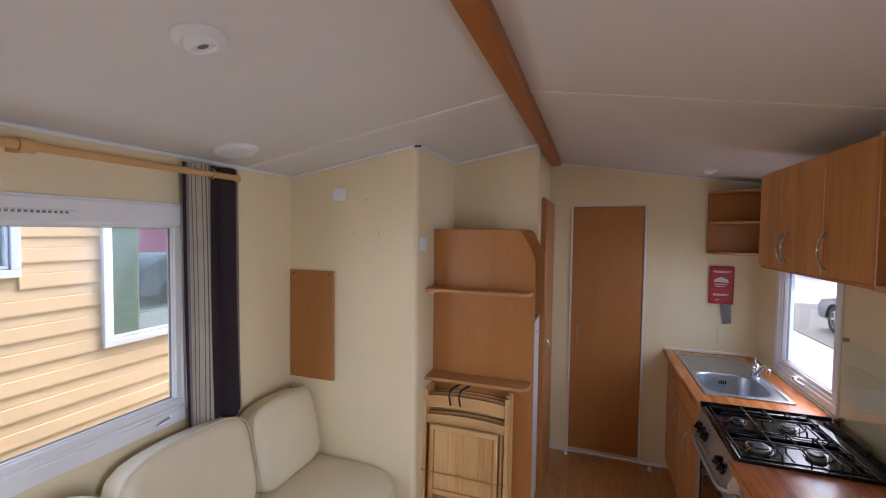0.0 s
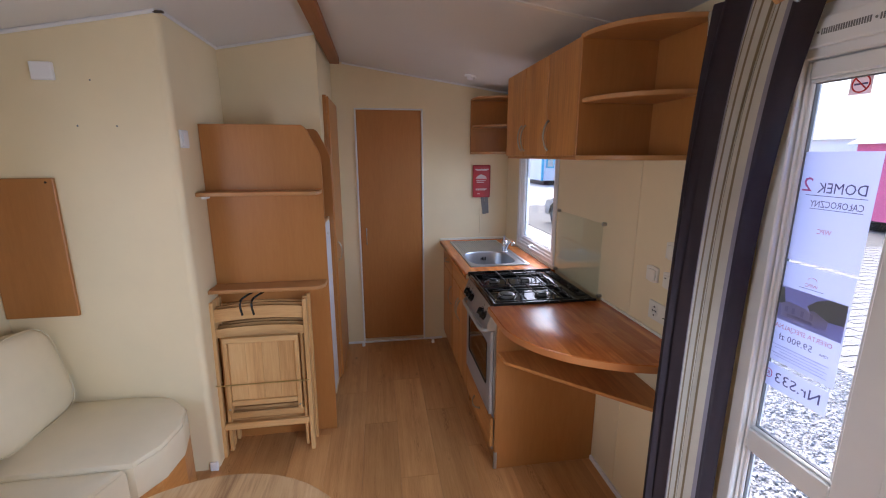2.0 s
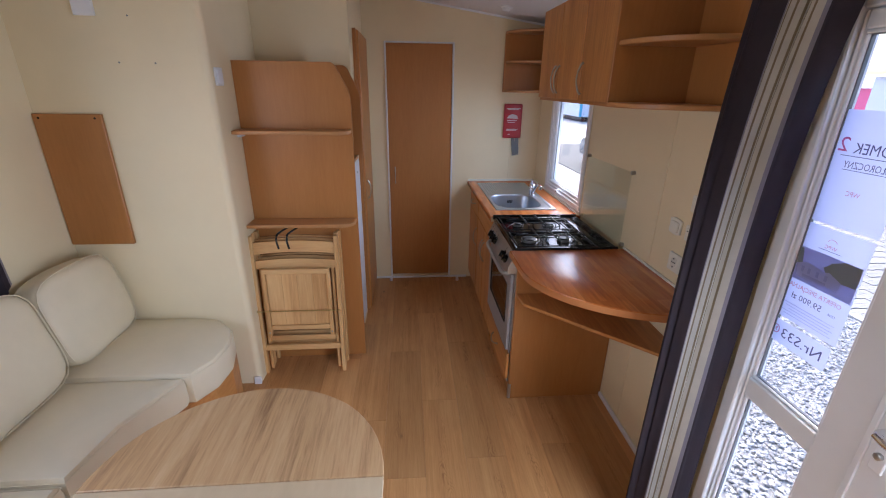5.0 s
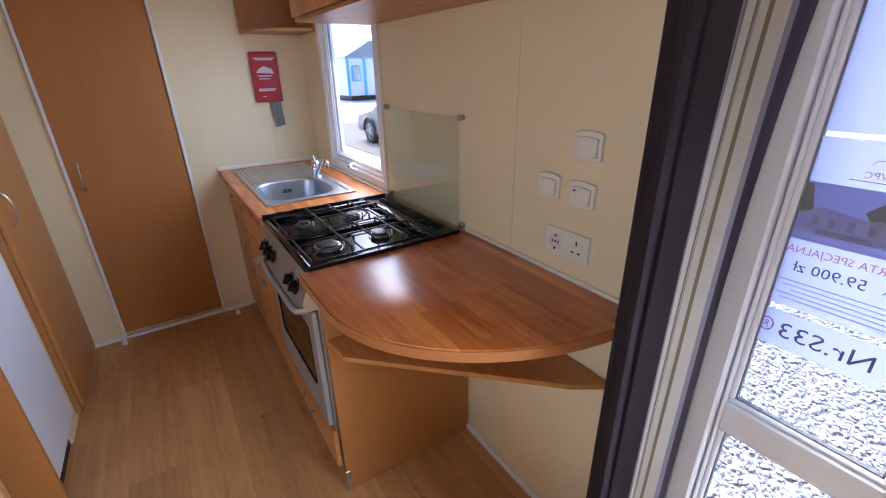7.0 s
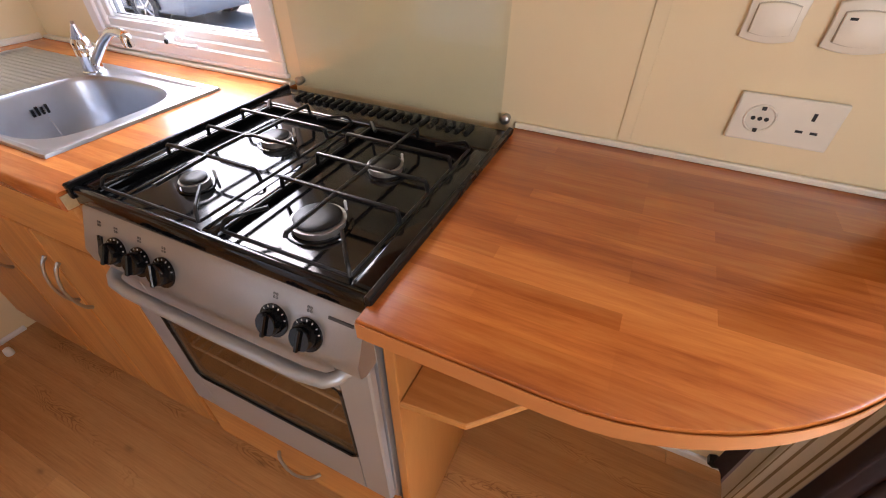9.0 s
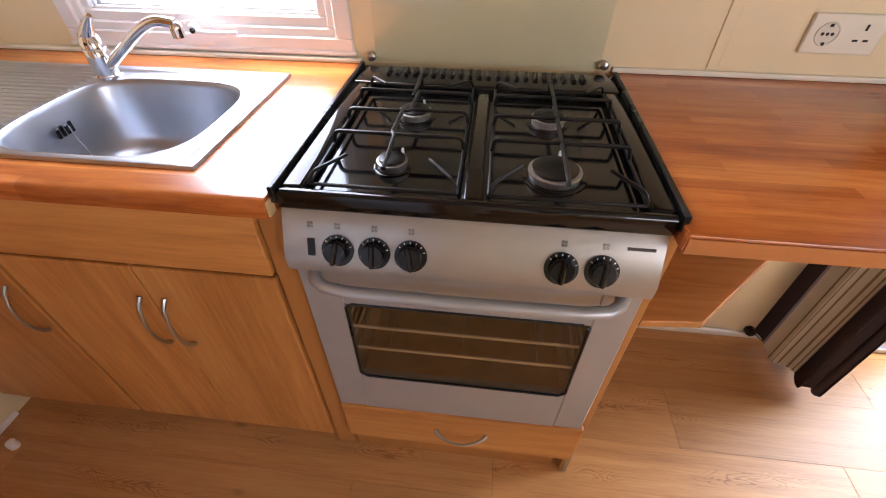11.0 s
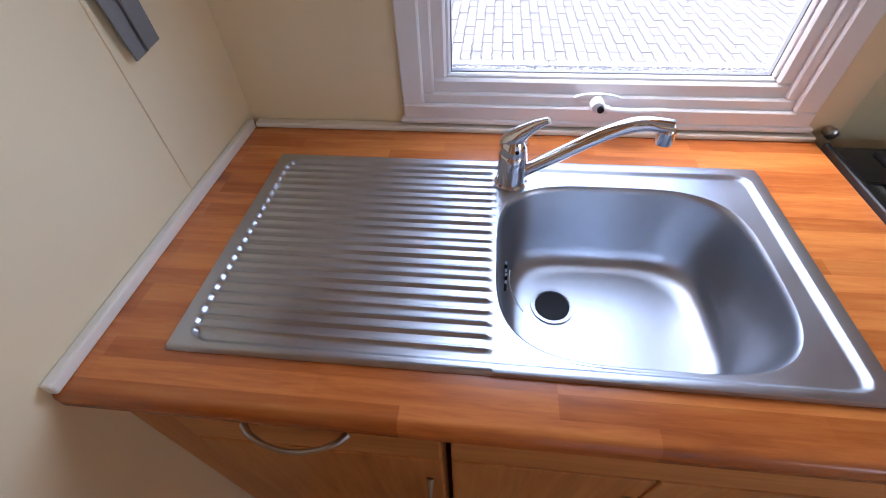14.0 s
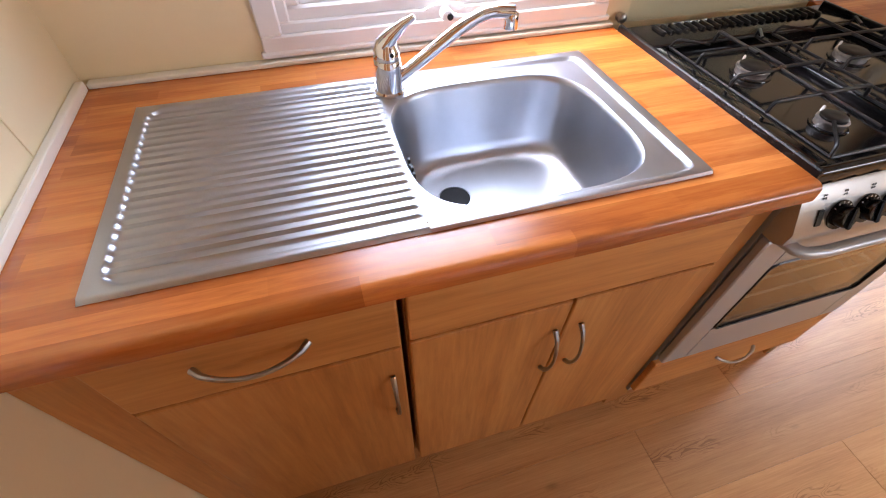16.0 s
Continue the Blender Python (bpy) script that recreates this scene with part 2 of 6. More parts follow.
PURPLE = plain("aubergine_cloth", (0.060, 0.043, 0.053), 0.8, vary=0.12, scale=9, grain=400, bump=0.3)
IVORY = plain("ivory_plastic", (0.80, 0.765, 0.66), 0.35, vary=0.04, scale=8, grain=60, bump=0.02)
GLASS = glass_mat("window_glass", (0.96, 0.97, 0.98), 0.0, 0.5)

# ---- builders ----
def bm_box(bm, x0, x1, y0, y1, z0, z1, bevel=0.0, seg=1):
    r = bmesh.ops.create_cube(bm, size=1)
    vs = r["verts"]
    lo, hi = (min(x0, x1), min(y0, y1), min(z0, z1)), (max(x0, x1), max(y0, y1), max(z0, z1))
    for v in vs:
        v.co = Vector([lo[i] if v.co[i] < 0 else hi[i] for i in range(3)])
    if bevel:
        bmesh.ops.bevel(bm, geom=list({e for v in vs for e in v.link_edges}), offset=bevel, segments=seg, affect="EDGES", profile=0.5)
    return bm


def bm_prism(bm, pts, axis, lo, hi, bevel=0.0, seg=1):
    """A polygon drawn across one axis and drawn out along it from lo to hi. pts hold the two other coordinates in xyz order."""
    k = "xyz".index(axis)

    def place(p, h):
        c = list(p)
        c.insert(k, h)
        return c

    a = [bm.verts.new(place(p, lo)) for p in pts]
    b = [bm.verts.new(place(p, hi)) for p in pts]
    faces = [bm.faces.new(a), bm.faces.new(b)]
    for i in range(len(pts)):
        j = (i + 1) % len(pts)
        faces.append(bm.faces.new((a[i], a[j], b[j], b[i])))
    bmesh.ops.recalc_face_normals(bm, faces=faces)
    if bevel:
        es = [e for f in faces[:2] for e in f.edges]
        bmesh.ops.bevel(bm, geom=es, offset=bevel, segments=seg, affect="EDGES", profile=0.5)
    return bm


def bm_tube(bm, path, r, seg=10, closed=False):
    """A round bar along a path."""
    path = [Vector(p) for p in path]
    n = len(path)
    rings = []
    up = Vector((0.13, 0.29, 0.95)).normalized()
    for i, p in enumerate(path):
        if closed:
            d = path[(i + 1) % n] - path[i - 1]
        else:
            d = path[min(i + 1, n - 1)] - path[max(i - 1, 0)]
        d.normalize()
        u = d.cross(up)
        if u.length < 1e-3:
            u = d.cross(Vector((1, 0, 0)))
        u.normalize()
        w = d.cross(u)
        rr = r[i] if isinstance(r, (list, tuple)) else r
        rings.append([bm.verts.new(p + rr * (math.cos(a) * u + math.sin(a) * w)) for a in [2 * math.pi * k / seg for k in range(seg)]])
    m = n if closed else n - 1
    fs = []
    for i in range(m):
        a, b = rings[i], rings[(i + 1) % n]
        for k in range(seg):
            fs.append(bm.faces.new((a[k], a[(k + 1) % seg], b[(k + 1) % seg], b[k])))
    if not closed:
        fs.append(bm.faces.new(rings[0]))
        fs.append(bm.faces.new(rings[-1]))
    bmesh.ops.recalc_face_normals(bm, faces=fs)
    return bm


def bm_lathe(bm, profile, m, seg=20):
    """A profile of (radius, height) turned round the local z of the pose m."""
    rings = []
    for r, h in profile:
        rings.append([bm.verts.new(m @ Vector((r * math.cos(2 * math.pi * k / seg), r * math.sin(2 * math.pi * k / seg), h))) for k in range(seg)])
    fs = []
    for a, b in zip(rings, rings[1:]):
        for k in range(seg):
            fs.append(bm.faces.new((a[k], a[(k + 1) % seg], b[(k + 1) % seg], b[k])))
    fs += [bm.faces.new(rings[0]), bm.faces.new(rings[-1])]
    bmesh.ops.recalc_face_normals(bm, faces=fs)
    return bm


def rounded_path(pts, r, n=5):
    """A bent wire's line: the corners of pts rounded to the radius r."""
    pts = [Vector(p) for p in pts]
    line = [pts[0]]
    for a, b, c in zip(pts, pts[1:], pts[2:]):
        k = min(r, (a - b).length * 0.45, (c - b).length * 0.45)
        p, q = b + (a - b).normalized() * k, b + (c - b).normalized() * k
        for i in range(n + 1):
            u = i / n
            line.append(p * (1 - u) ** 2 + b * 2 * u * (1 - u) + q * u * u)
    return line + [pts[-1]]


def link(name, bm, material, smooth=False):
    me = bpy.data.meshes.new(name)
    bm.normal_update()
    bm.to_mesh(me)
    bm.free()
    me.materials.append(material)
    if smooth:
        me.polygons.foreach_set("use_smooth", [True] * len(me.polygons))
        me.set_sharp_from_angle(angle=radians(40))
    return new(name, me)


def part(name, bm, material, parent, label="", smooth=False):
    ob = link(name, bm, material, smooth)
    ob.parent = parent
    ob.matrix_parent_inverse = parent.matrix_basis.inverted() if not parent.parent else (parent.parent.matrix_basis.inverted().inverted() @ parent.matrix_parent_inverse @ parent.matrix_basis).inverted()
    return tagged(ob, label)


def thing(name, label, category, base, group=""):
    ob = new(name)
    ob.empty_display_size = 0.05
    ob.matrix_basis = pose(*base)
    return tagged(ob, label, category, group, "thing")


def structure(name, bm, material, label="", smooth=False):
    return tagged(link(name, bm, material, smooth), label, kind="structure")


def box(*a, **k):
    return bm_box(bmesh.new(), *a, **k)


def prism(*a, **k):
    return bm_prism(bmesh.new(), *a, **k)


def tube(*a, **k):
    return bm_tube(bmesh.new(), *a, **k)


def lathe(*a, **k):
    return bm_lathe(bmesh.new(), *a, **k)


def arc(cx, cy, rx, ry, a0, a1, n):
    return [(cx + rx * math.cos(radians(a0 + (a1 - a0) * i / n)), cy + ry * math.sin(radians(a0 + (a1 - a0) * i / n))) for i in range(n + 1)]


# ---- structure ----
LEFT, RIGHT, BACK, FRONT = -2.77, 0.0, 0.032, -4.75
RIDGE_X, RIDGE_Z, EAVE_L, EAVE_R = -1.385, 2.31, 2.06, 2.105
T = 0.07


def roof_z(x):
    if x < RIDGE_X:
        return EAVE_L + (RIDGE_Z - EAVE_L) * (x - LEFT) / (RIDGE_X - LEFT)
    return EAVE_R + (RIDGE_Z - EAVE_R) * (x - RIGHT) / (RIDGE_X - RIGHT)


structure("floor", box(LEFT - T, RIGHT + T, FRONT - T, BACK + T, -0.08, -0.008), plain("subfloor", (0.22, 0.12, 0.055), 0.7), "dark joints of the wood-effect floor")

bm = bmesh.new()
bm_box(bm, 0, T, -0.31, BACK, 0, EAVE_R + 0.02)
bm_box(bm, 0, T, -0.985, -0.31, 0, 0.935)
bm_box(bm, 0, T, -0.985, -0.31, 1.87, EAVE_R + 0.02)
bm_box(bm, 0, T, -2.45, -0.985, 0, EAVE_R + 0.02)
bm_box(bm, 0, T, -3.75, -2.45, 1.97, EAVE_R + 0.02)
bm_box(bm, 0, T, FRONT, -3.75, 0, EAVE_R + 0.02)
structure("wall_east", bm, WALL, "cream vinyl wall panels with slim joints")

bm = bmesh.new()
bm_box(bm, LEFT - T, LEFT, -2.10, BACK, 0, EAVE_L + 0.02)
bm_box(bm, LEFT - T, LEFT, -3.9, -2.10, 0, 0.97)
bm_box(bm, LEFT - T, LEFT, -3.9, -2.10, 1.85, EAVE_L + 0.02)
bm_box(bm, LEFT - T, LEFT, FRONT, -3.9, 0, EAVE_L + 0.02)
structure("wall_west", bm, WALL, "cream vinyl wall with a wide window")

gable = [(LEFT - T, 0), (RIGHT + T, 0), (RIGHT + T, EAVE_R), (RIDGE_X, RIDGE_Z + 0.02), (LEFT - T, EAVE_L)]
structure("wall_south", prism(gable, "y", FRONT - T, FRONT), WALL, "plain cream end wall")
bm = bmesh.new()
bm_prism(bm, [(LEFT - T, 0), (-1.255, 0), (-1.255, roof_z(-1.255) + 0.01), (RIDGE_X, RIDGE_Z + 0.01), (LEFT - T, EAVE_L)], "y", BACK, BACK + T)
bm_prism(bm, [(-1.255, 1.965), (-0.73, 1.965), (-0.73, roof_z(-0.73) + 0.01), (-1.255, roof_z(-1.255) + 0.01)], "y", BACK, BACK + T)
bm_prism(bm, [(-0.73, 0), (RIGHT + T, 0), (RIGHT + T, EAVE_R), (-0.73, roof_z(-0.73) + 0.01)], "y", BACK, BACK + T)
bm_box(bm, -1.255, -0.73, BACK + 0.04, BACK + T, 0, 1.965)
structure("wall_north", bm, WALL, "cream end wall round a narrow door")

# partition round the bathroom corner: front face, alcove side and alcove back
PX, PY = -1.972, -1.41
outline = [(LEFT, PY), (PX - 0.03, PY)] + arc(PX - 0.03, PY + 0.03, 0.03, 0.03, -90, 0, 5)[1:] + [(PX, -0.76), (-1.425, -0.76), (-1.425, BACK), (LEFT, BACK)]
bm = bmesh.new()
bm_prism(bm, outline, "z", 0, 2.295)
structure("wall_partition", bm, WALL, "cream partition wall with a rounded corner")

bm = bmesh.new()
bm_prism(bm, [(LEFT - T, EAVE_L - 0.01), (RIDGE_X, RIDGE_Z), (RIDGE_X, RIDGE_Z + 0.06), (LEFT - T, EAVE_L + 0.05)], "y", FRONT - T, BACK + T)
bm_prism(bm, [(RIDGE_X, RIDGE_Z), (RIGHT + T, EAVE_R - 0.01), (RIGHT + T, EAVE_R + 0.05), (RIDGE_X, RIDGE_Z + 0.06)], "y", FRONT - T, BACK + T)
structure("ceiling", bm, CEIL, "white sloping ceiling boards")
structure("ridge_beam", box(RIDGE_X - 0.030, RIDGE_X + 0.042, FRONT, -0.10, 2.262, 2.31, bevel=0.004), BEAM, "orange-stained pine ridge beam")


# ---- kitchen ----
def stave_wood(name):
    """Butcher-block print: short staves side by side along y."""
    m = wood(name, (0.34, 0.078, 0.016), (0.585, 0.172, 0.034), (0.73, 0.27, 0.06), "y", 0.25, 26, 0.08, shift=0.0, spec=0.75, bump=0.02, figure=0.9, spread=0.17)
    nt, n, l, b = nodes_of(m)
    tc = n.new("ShaderNodeTexCoord")
    sep, com = n.new("ShaderNodeSeparateXYZ"), n.new("ShaderNodeCombineXYZ")
    l.new(tc.outputs["Object"], sep.inputs[0])
    l.new(sep.outputs["Y"], com.inputs["X"])
    l.new(sep.outputs["X"], com.inputs["Y"])
    br = n.new("ShaderNodeTexBrick")
    br.offset, br.offset_frequency, br.squash = 0.37, 3, 1.0
    br.inputs["Scale"].default_value = 1.0
    br.inputs["Mortar Size"].default_value = 0.0
    br.inputs["Brick Width"].default_value = 0.27
    br.inputs["Row Height"].default_value = 0.028
    br.inputs["Color1"].default_value = (0.72, 0.63, 0.54, 1)
    br.inputs["Color2"].default_value = (1.15, 1.2, 1.25, 1)
    l.new(com.outputs[0], br.inputs["Vector"])
    mix = n.new("ShaderNodeMixRGB")
    mix.blend_type, mix.inputs[0].default_value = "MULTIPLY", 0.85
    old = b.inputs["Base Color"].links[0].from_socket
    l.new(old, mix.inputs[1])
    l.new(br.outputs["Color"], mix.inputs[2])
    l.new(mix.outputs[0], b.inputs["Base Color"])
    return m


STAVES = stave_wood("cherry_stave_worktop")


def bow_handle(parent, a, b, out, drop=(0, 0, 0)):
    """A slim bow handle with two flattened feet."""
    a, b, out, drop = Vector(a), Vector(b), Vector(out), Vector(drop)
    path, rad = [], []
    for i in range(15):
        s = i / 14
        k = math.sin(math.pi * s) ** 0.6
        path.append(a.lerp(b, s) + out * k + drop * math.sin(math.pi * s))
        rad.append(0.0036 + 0.0018 * abs(2 * s - 1) ** 3)
    h = part("handle", tube(path, rad, seg=8), SATIN, parent, "satin nickel bow handle", True)
    return h


def fitted_front(name, parent, x, y0, y1, z0, z1, mat):
    return part(name, box(x, x + 0.018, y0, y1, z0, z1, bevel=0.004, seg=2), mat, parent)


# base unit with a drawer over a door
FX = -0.556
unit = thing("base_cabinet", "beech-effect base cabinet with one drawer over one door", "cabinet", (-0.28, -0.21, 0), "kitchen base units")
part("carcass", box(FX + 0.02, -0.02, -0.412, BACK - 0.002, 0.085, 0.862), BEECH, unit)
part("plinth", box(-0.505, -0.49, -0.412, BACK - 0.002, 0, 0.085), BEECH, unit)
part("filler", box(FX + 0.004, FX + 0.019, -0.036, BACK - 0.002, 0.085, 0.86), BEECH_DOOR, unit)
d = fitted_front("drawer", unit, FX, -0.41, -0.038, 0.706, 0.848, BEECH_Y)
bow_handle(d, (FX - 0.002, -0.145, 0.786), (FX - 0.002, -0.289, 0.786), (-0.026, 0, 0), (0, 0, -0.008))
d = fitted_front("door", unit, FX, -0.41, -0.038, 0.088, 0.700, BEECH_DOOR)
bow_handle(d, (FX - 0.002, -0.388, 0.615), (FX - 0.002, -0.388, 0.47), (-0.026, 0, 0))

unit = thing("base_cabinet", "beech-effect sink base cabinet with two doors and a fixed top panel", "cabinet", (-0.28, -0.72, 0), "kitchen base units")
bm = bmesh.new()
bm_box(bm, FX + 0.02, -0.02, -0.985, -0.42, 0.085, 0.72)
bm_box(bm, FX + 0.02, -0.51, -0.985, -0.42, 0.72, 0.862)
part("carcass", bm, BEECH, unit)
part("plinth", box(-0.505, -0.49, -1.04, -0.42, 0, 0.085), BEECH, unit)
part("fixed_panel", box(FX, FX + 0.018, -0.985, -0.422, 0.712, 0.848, bevel=0.004, seg=2), BEECH_Y, unit)
part("filler", box(FX + 0.008, FX + 0.03, -1.036, -0.989, 0.03, 0.862, bevel=0.002), BEECH, unit)
d = fitted_front("door", unit, FX, -0.703, -0.422, 0.088, 0.705, BEECH_DOOR)
bow_handle(d, (FX - 0.002, -0.686, 0.622), (FX - 0.002, -0.686, 0.474), (-0.026, 0, 0))
d = fitted_front("door", unit, FX, -0.985, -0.707, 0.088, 0.705, BEECH_DOOR)
bow_handle(d, (FX - 0.002, -0.738, 0.622), (FX - 0.002, -0.742, 0.474), (-0.026, 0, 0))

# worktop with the cut-out for the sink
def nose(bm, y0, y1, x_front, x_back, z0=0.865, z1=0.9):
    r = 0.012
    pts = [(x_back, z0), (x_front + 0.004, z0)] + [(x_front, z0 + 0.006)] + [(x_front + r - r * math.cos(radians(a)), z1 - r + r * math.sin(radians(a))) for a in (0, 22, 45, 68, 90)] + [(x_back, z1)]
    bm_prism(bm, pts, "y", y0, y1)


bm = bmesh.new()
nose(bm, -1.032, BACK - 0.001, -0.584, -0.505)
bm_box(bm, -0.505, -0.155, -0.465, BACK - 0.001, 0.865, 0.9)
bm_box(bm, -0.505, -0.155, -1.032, -0.86, 0.865, 0.9)
bm_box(bm, -0.155, -0.002, -1.032, BACK - 0.001, 0.865, 0.9)
wt = tagged(link("worktop", bm, STAVES, True), "cherry butcher-block laminate worktop with an inset sink", "worktop", kind="thing")
bm = box(-0.578, -0.56, -1.0355, -1.032, 0.868, 0.893)
part("raw_edge", bm, plain("chipboard", (0.55, 0.40, 0.22), 0.8, vary=0.2, grain=200), wt, "bare chipped chipboard end")

# stainless sink: pressed plate, bowl and ribbed drainer
SX0, SX1, SY0, SYM, SY1 = -0.518, -0.115, -0.073, -0.468, -0.894
BCX, BCY, BHX, BHY = -0.334, -0.655, 0.160, 0.184
sink = thing("sink", "stainless steel inset sink with a ribbed drainer", "sink", (-0.33, -0.48, 0.9))


def superpoint(cx, cy, hx, hy, ang, p):
    c, s = math.cos(ang), math.sin(ang)
    return cx + hx * math.copysign(abs(c) ** (2 / p), c), cy + hy * math.copysign(abs(s) ** (2 / p), s)


bm = bmesh.new()
N = 144


def rect_ring(inset, z, r=0.0):
    """A ring of the plate's right part: straight along the drainer's side, with two rounded corners at the other end."""
    x_lo, x_hi, y_lo = SX0 + inset * 0.58, SX1 - inset, SY1 + inset
    ring = []
    for k in range(N):
        c, s_ = math.cos(2 * math.pi * k / N), math.sin(2 * math.pi * k / N)
        m = max(abs(c), abs(s_))
        x, y = (x_lo + x_hi) / 2 + c / m * (x_hi - x_lo) / 2, (y_lo + SYM) / 2 + s_ / m * (SYM - y_lo) / 2
        if r and y < y_lo + r:
            for cx, side in ((x_hi - r, 1), (x_lo + r, -1)):
                if (x - cx) * side > 0:
                    d = Vector((x - cx, y - y_lo - r)).normalized() * r
                    x, y = cx + d.x, y_lo + r + d.y
        ring.append(bm.verts.new((x, y, 0.9018 if N // 8 < k < 3 * N // 8 else z)))
    return ring


def bowl_ring(shrink, z, p=3.6):
    return [bm.verts.new((*superpoint(BCX, BCY, BHX - shrink, BHY - shrink, 2 * math.pi * k / N, p), z)) for k in range(N)]


rings = [rect_ring(0, 0.9005, 0.003), rect_ring(0.002, 0.9066, 0.004), rect_ring(0.004, 0.9070, 0.005), rect_ring(0.019, 0.9074, 0.017), rect_ring(0.021, 0.9068, 0.018), rect_ring(0.0245, 0.9042, 0.017), rect_ring(0.028, 0.9024, 0.015), rect_ring(0.031, 0.9019, 0.013),
         bowl_ring(-0.0055, 0.9020), bowl_ring(-0.002, 0.9016), bowl_ring(0.001, 0.898), bowl_ring(0.003, 0.89), bowl_ring(0.010, 0.82), bowl_ring(0.016, 0.78),
         bowl_ring(0.021, 0.765, 3.4), bowl_ring(0.029, 0.754, 3.2), bowl_ring(0.040, 0.748, 3.0), bowl_ring(0.055, 0.746, 2.8), bowl_ring(0.10, 0.7445, 2.5)]
for a, b in zip(rings, rings[1:]):
    for k in range(N):
        bm.faces.new((a[k], a[(k + 1) % N], b[(k + 1) % N], b[k]))
bm.faces.new(rings[-1])
bmesh.ops.recalc_face_normals(bm, faces=bm.faces[:])
part("bowl", bm, STEEL, sink, "brushed steel rounded bowl", True)

bm = bmesh.new()
NXG, NYG = 176, 132
grid = []
for i in range(NXG + 1):
    row = []
    x = SX0 + (SX1 - SX0) * i / NXG
    for j in range(NYG + 1):
        y = SYM + (SY0 - SYM) * (j / NYG)
        e = min(x - SX0, SX1 - x, SY0 - y)
        z = 0.9005 + 0.0068 * min(1, e / 0.003)
        qx, qy = 0.03 - min(x - SX0 - 0.011, SX1 - 0.016 - x), 0.03 - (SY0 - 0.02 - y)
        d = 0.03 - (math.hypot(qx, qy) if qx > 0 and qy > 0 else max(qx, qy))
        s = max(0, min(1, d / 0.007))
        z -= 0.0055 * s * s * (3 - 2 * s)
        u = (x + 0.494) / 0.3535
        if -0.001 <= u <= 1.001 and d > 0:
            fade = min(1, d / 0.004) * min(1, (y - SYM + 0.0) / 0.009)
            z += 0.0040 * fade * (max(0, math.cos(2 * math.pi * (u * 20 - 0.5))) ** 1.5)
        row.append(bm.verts.new((x, y, z)))
    grid.append(row)
for i in range(NXG):
    for j in range(NYG):
        bm.faces.new((grid[i][j], grid[i + 1][j], grid[i + 1][j + 1], grid[i][j + 1]))
bmesh.ops.recalc_face_normals(bm, faces=bm.faces[:])
part("drainer", bm, STEEL, sink, "ribbed stainless drainer", True)
w = part("waste", lathe([(0.036, 0.0), (0.036, 0.0018), (0.031, 0.002), (0.029, -0.004)], pose(-0.305, -0.573, 0.746)), STEEL, sink, "round steel waste ring", True)
part("waste_grid", lathe([(0.029, 0.0), (0.029, 0.0012), (0.012, 0.0008), (0.0008, 0.0008)], pose(-0.305, -0.573, 0.7465)), plain("waste_rubber", (0.012, 0.012, 0.013), 0.6, spec=0.25), w, "", True)
bm = bmesh.new()
for k in range(4):
    bm_box(bm, -0.352 + k * 0.011, -0.346 + k * 0.011, -0.4885, -0.4845, 0.842, 0.86 + 0.004 * (k % 2))
part("overflow", bm, BLACK, sink, "dark overflow slots")
bm = bmesh.new()
for k in range(20):
    s = k / 19
    bm_lathe(bm, [(0.0004, -0.002), (0.002, 0), (0.0004, 0.002)], pose(-0.325, -0.492 - 0.03 * s * s, 0.855 - 0.1 * s), 6)
part("plug_chain", bm, SATIN, sink, "thin ball chain")

tap = thing("mixer_tap", "chrome single-lever kitchen mixer tap on the sink", "tap", (-0.17, -0.49, 0.9025))
part("body", lathe([(0.027, 0), (0.027, 0.004), (0.0235, 0.007), (0.023, 0.04), (0.023, 0.058), (0.0215, 0.06), (0.023, 0.062), (0.022, 0.075), (0.015, 0.088), (0.004, 0.092)], pose(-0.17, -0.49, 0.9025), 28), CHROME, tap, "", True)
sp = part("spout", tube(rounded_path([(-0.171, -0.505, 0.925), (-0.174, -0.56, 0.963), (-0.1755, -0.615, 1.001), (-0.177, -0.66, 1.0225), (-0.178, -0.706, 1.0175)], 0.025, 6), 0.0108, 16), CHROME, tap, "", True)
part("aerator", lathe([(0.0125, 0), (0.0125, 0.018), (0.012, 0.024), (0.008, 0.028)], pose(-0.178, -0.703, 0.992), 18), CHROME, sp, "", True)
part("lever", tube([(-0.168, -0.482, 0.972), (-0.170, -0.488, 0.985), (-0.175, -0.50, 1.000), (-0.182, -0.518, 1.018), (-0.189, -0.534, 1.030)], [0.0165, 0.0175, 0.0125, 0.0075, 0.0045], 12), CHROME, tap, "", True)
part("indicator", lathe([(0.0035, 0), (0.0035, 0.0016), (0.002, 0.002)], pose(-0.1905, -0.494, 0.975, 0, -90, 0), 10), BLACK, tap, "", True)

# white sealing bead round the worktops
bead = structure("worktop_trim", box(-0.022, -0.001, -1.03, BACK - 0.014, 0.9, 0.910, bevel=0.003, seg=2), IVORY, "white sealing strip behind the worktop")
part("trim", box(-0.583, -0.022, BACK - 0.015, BACK - 0.001, 0.9, 0.918, bevel=0.003, seg=2), IVORY, bead)
part("trim", box(-0.011, -0.001, -2.27, -1.615, 0.9, 0.912, bevel=0.003, seg=2), IVORY, bead)

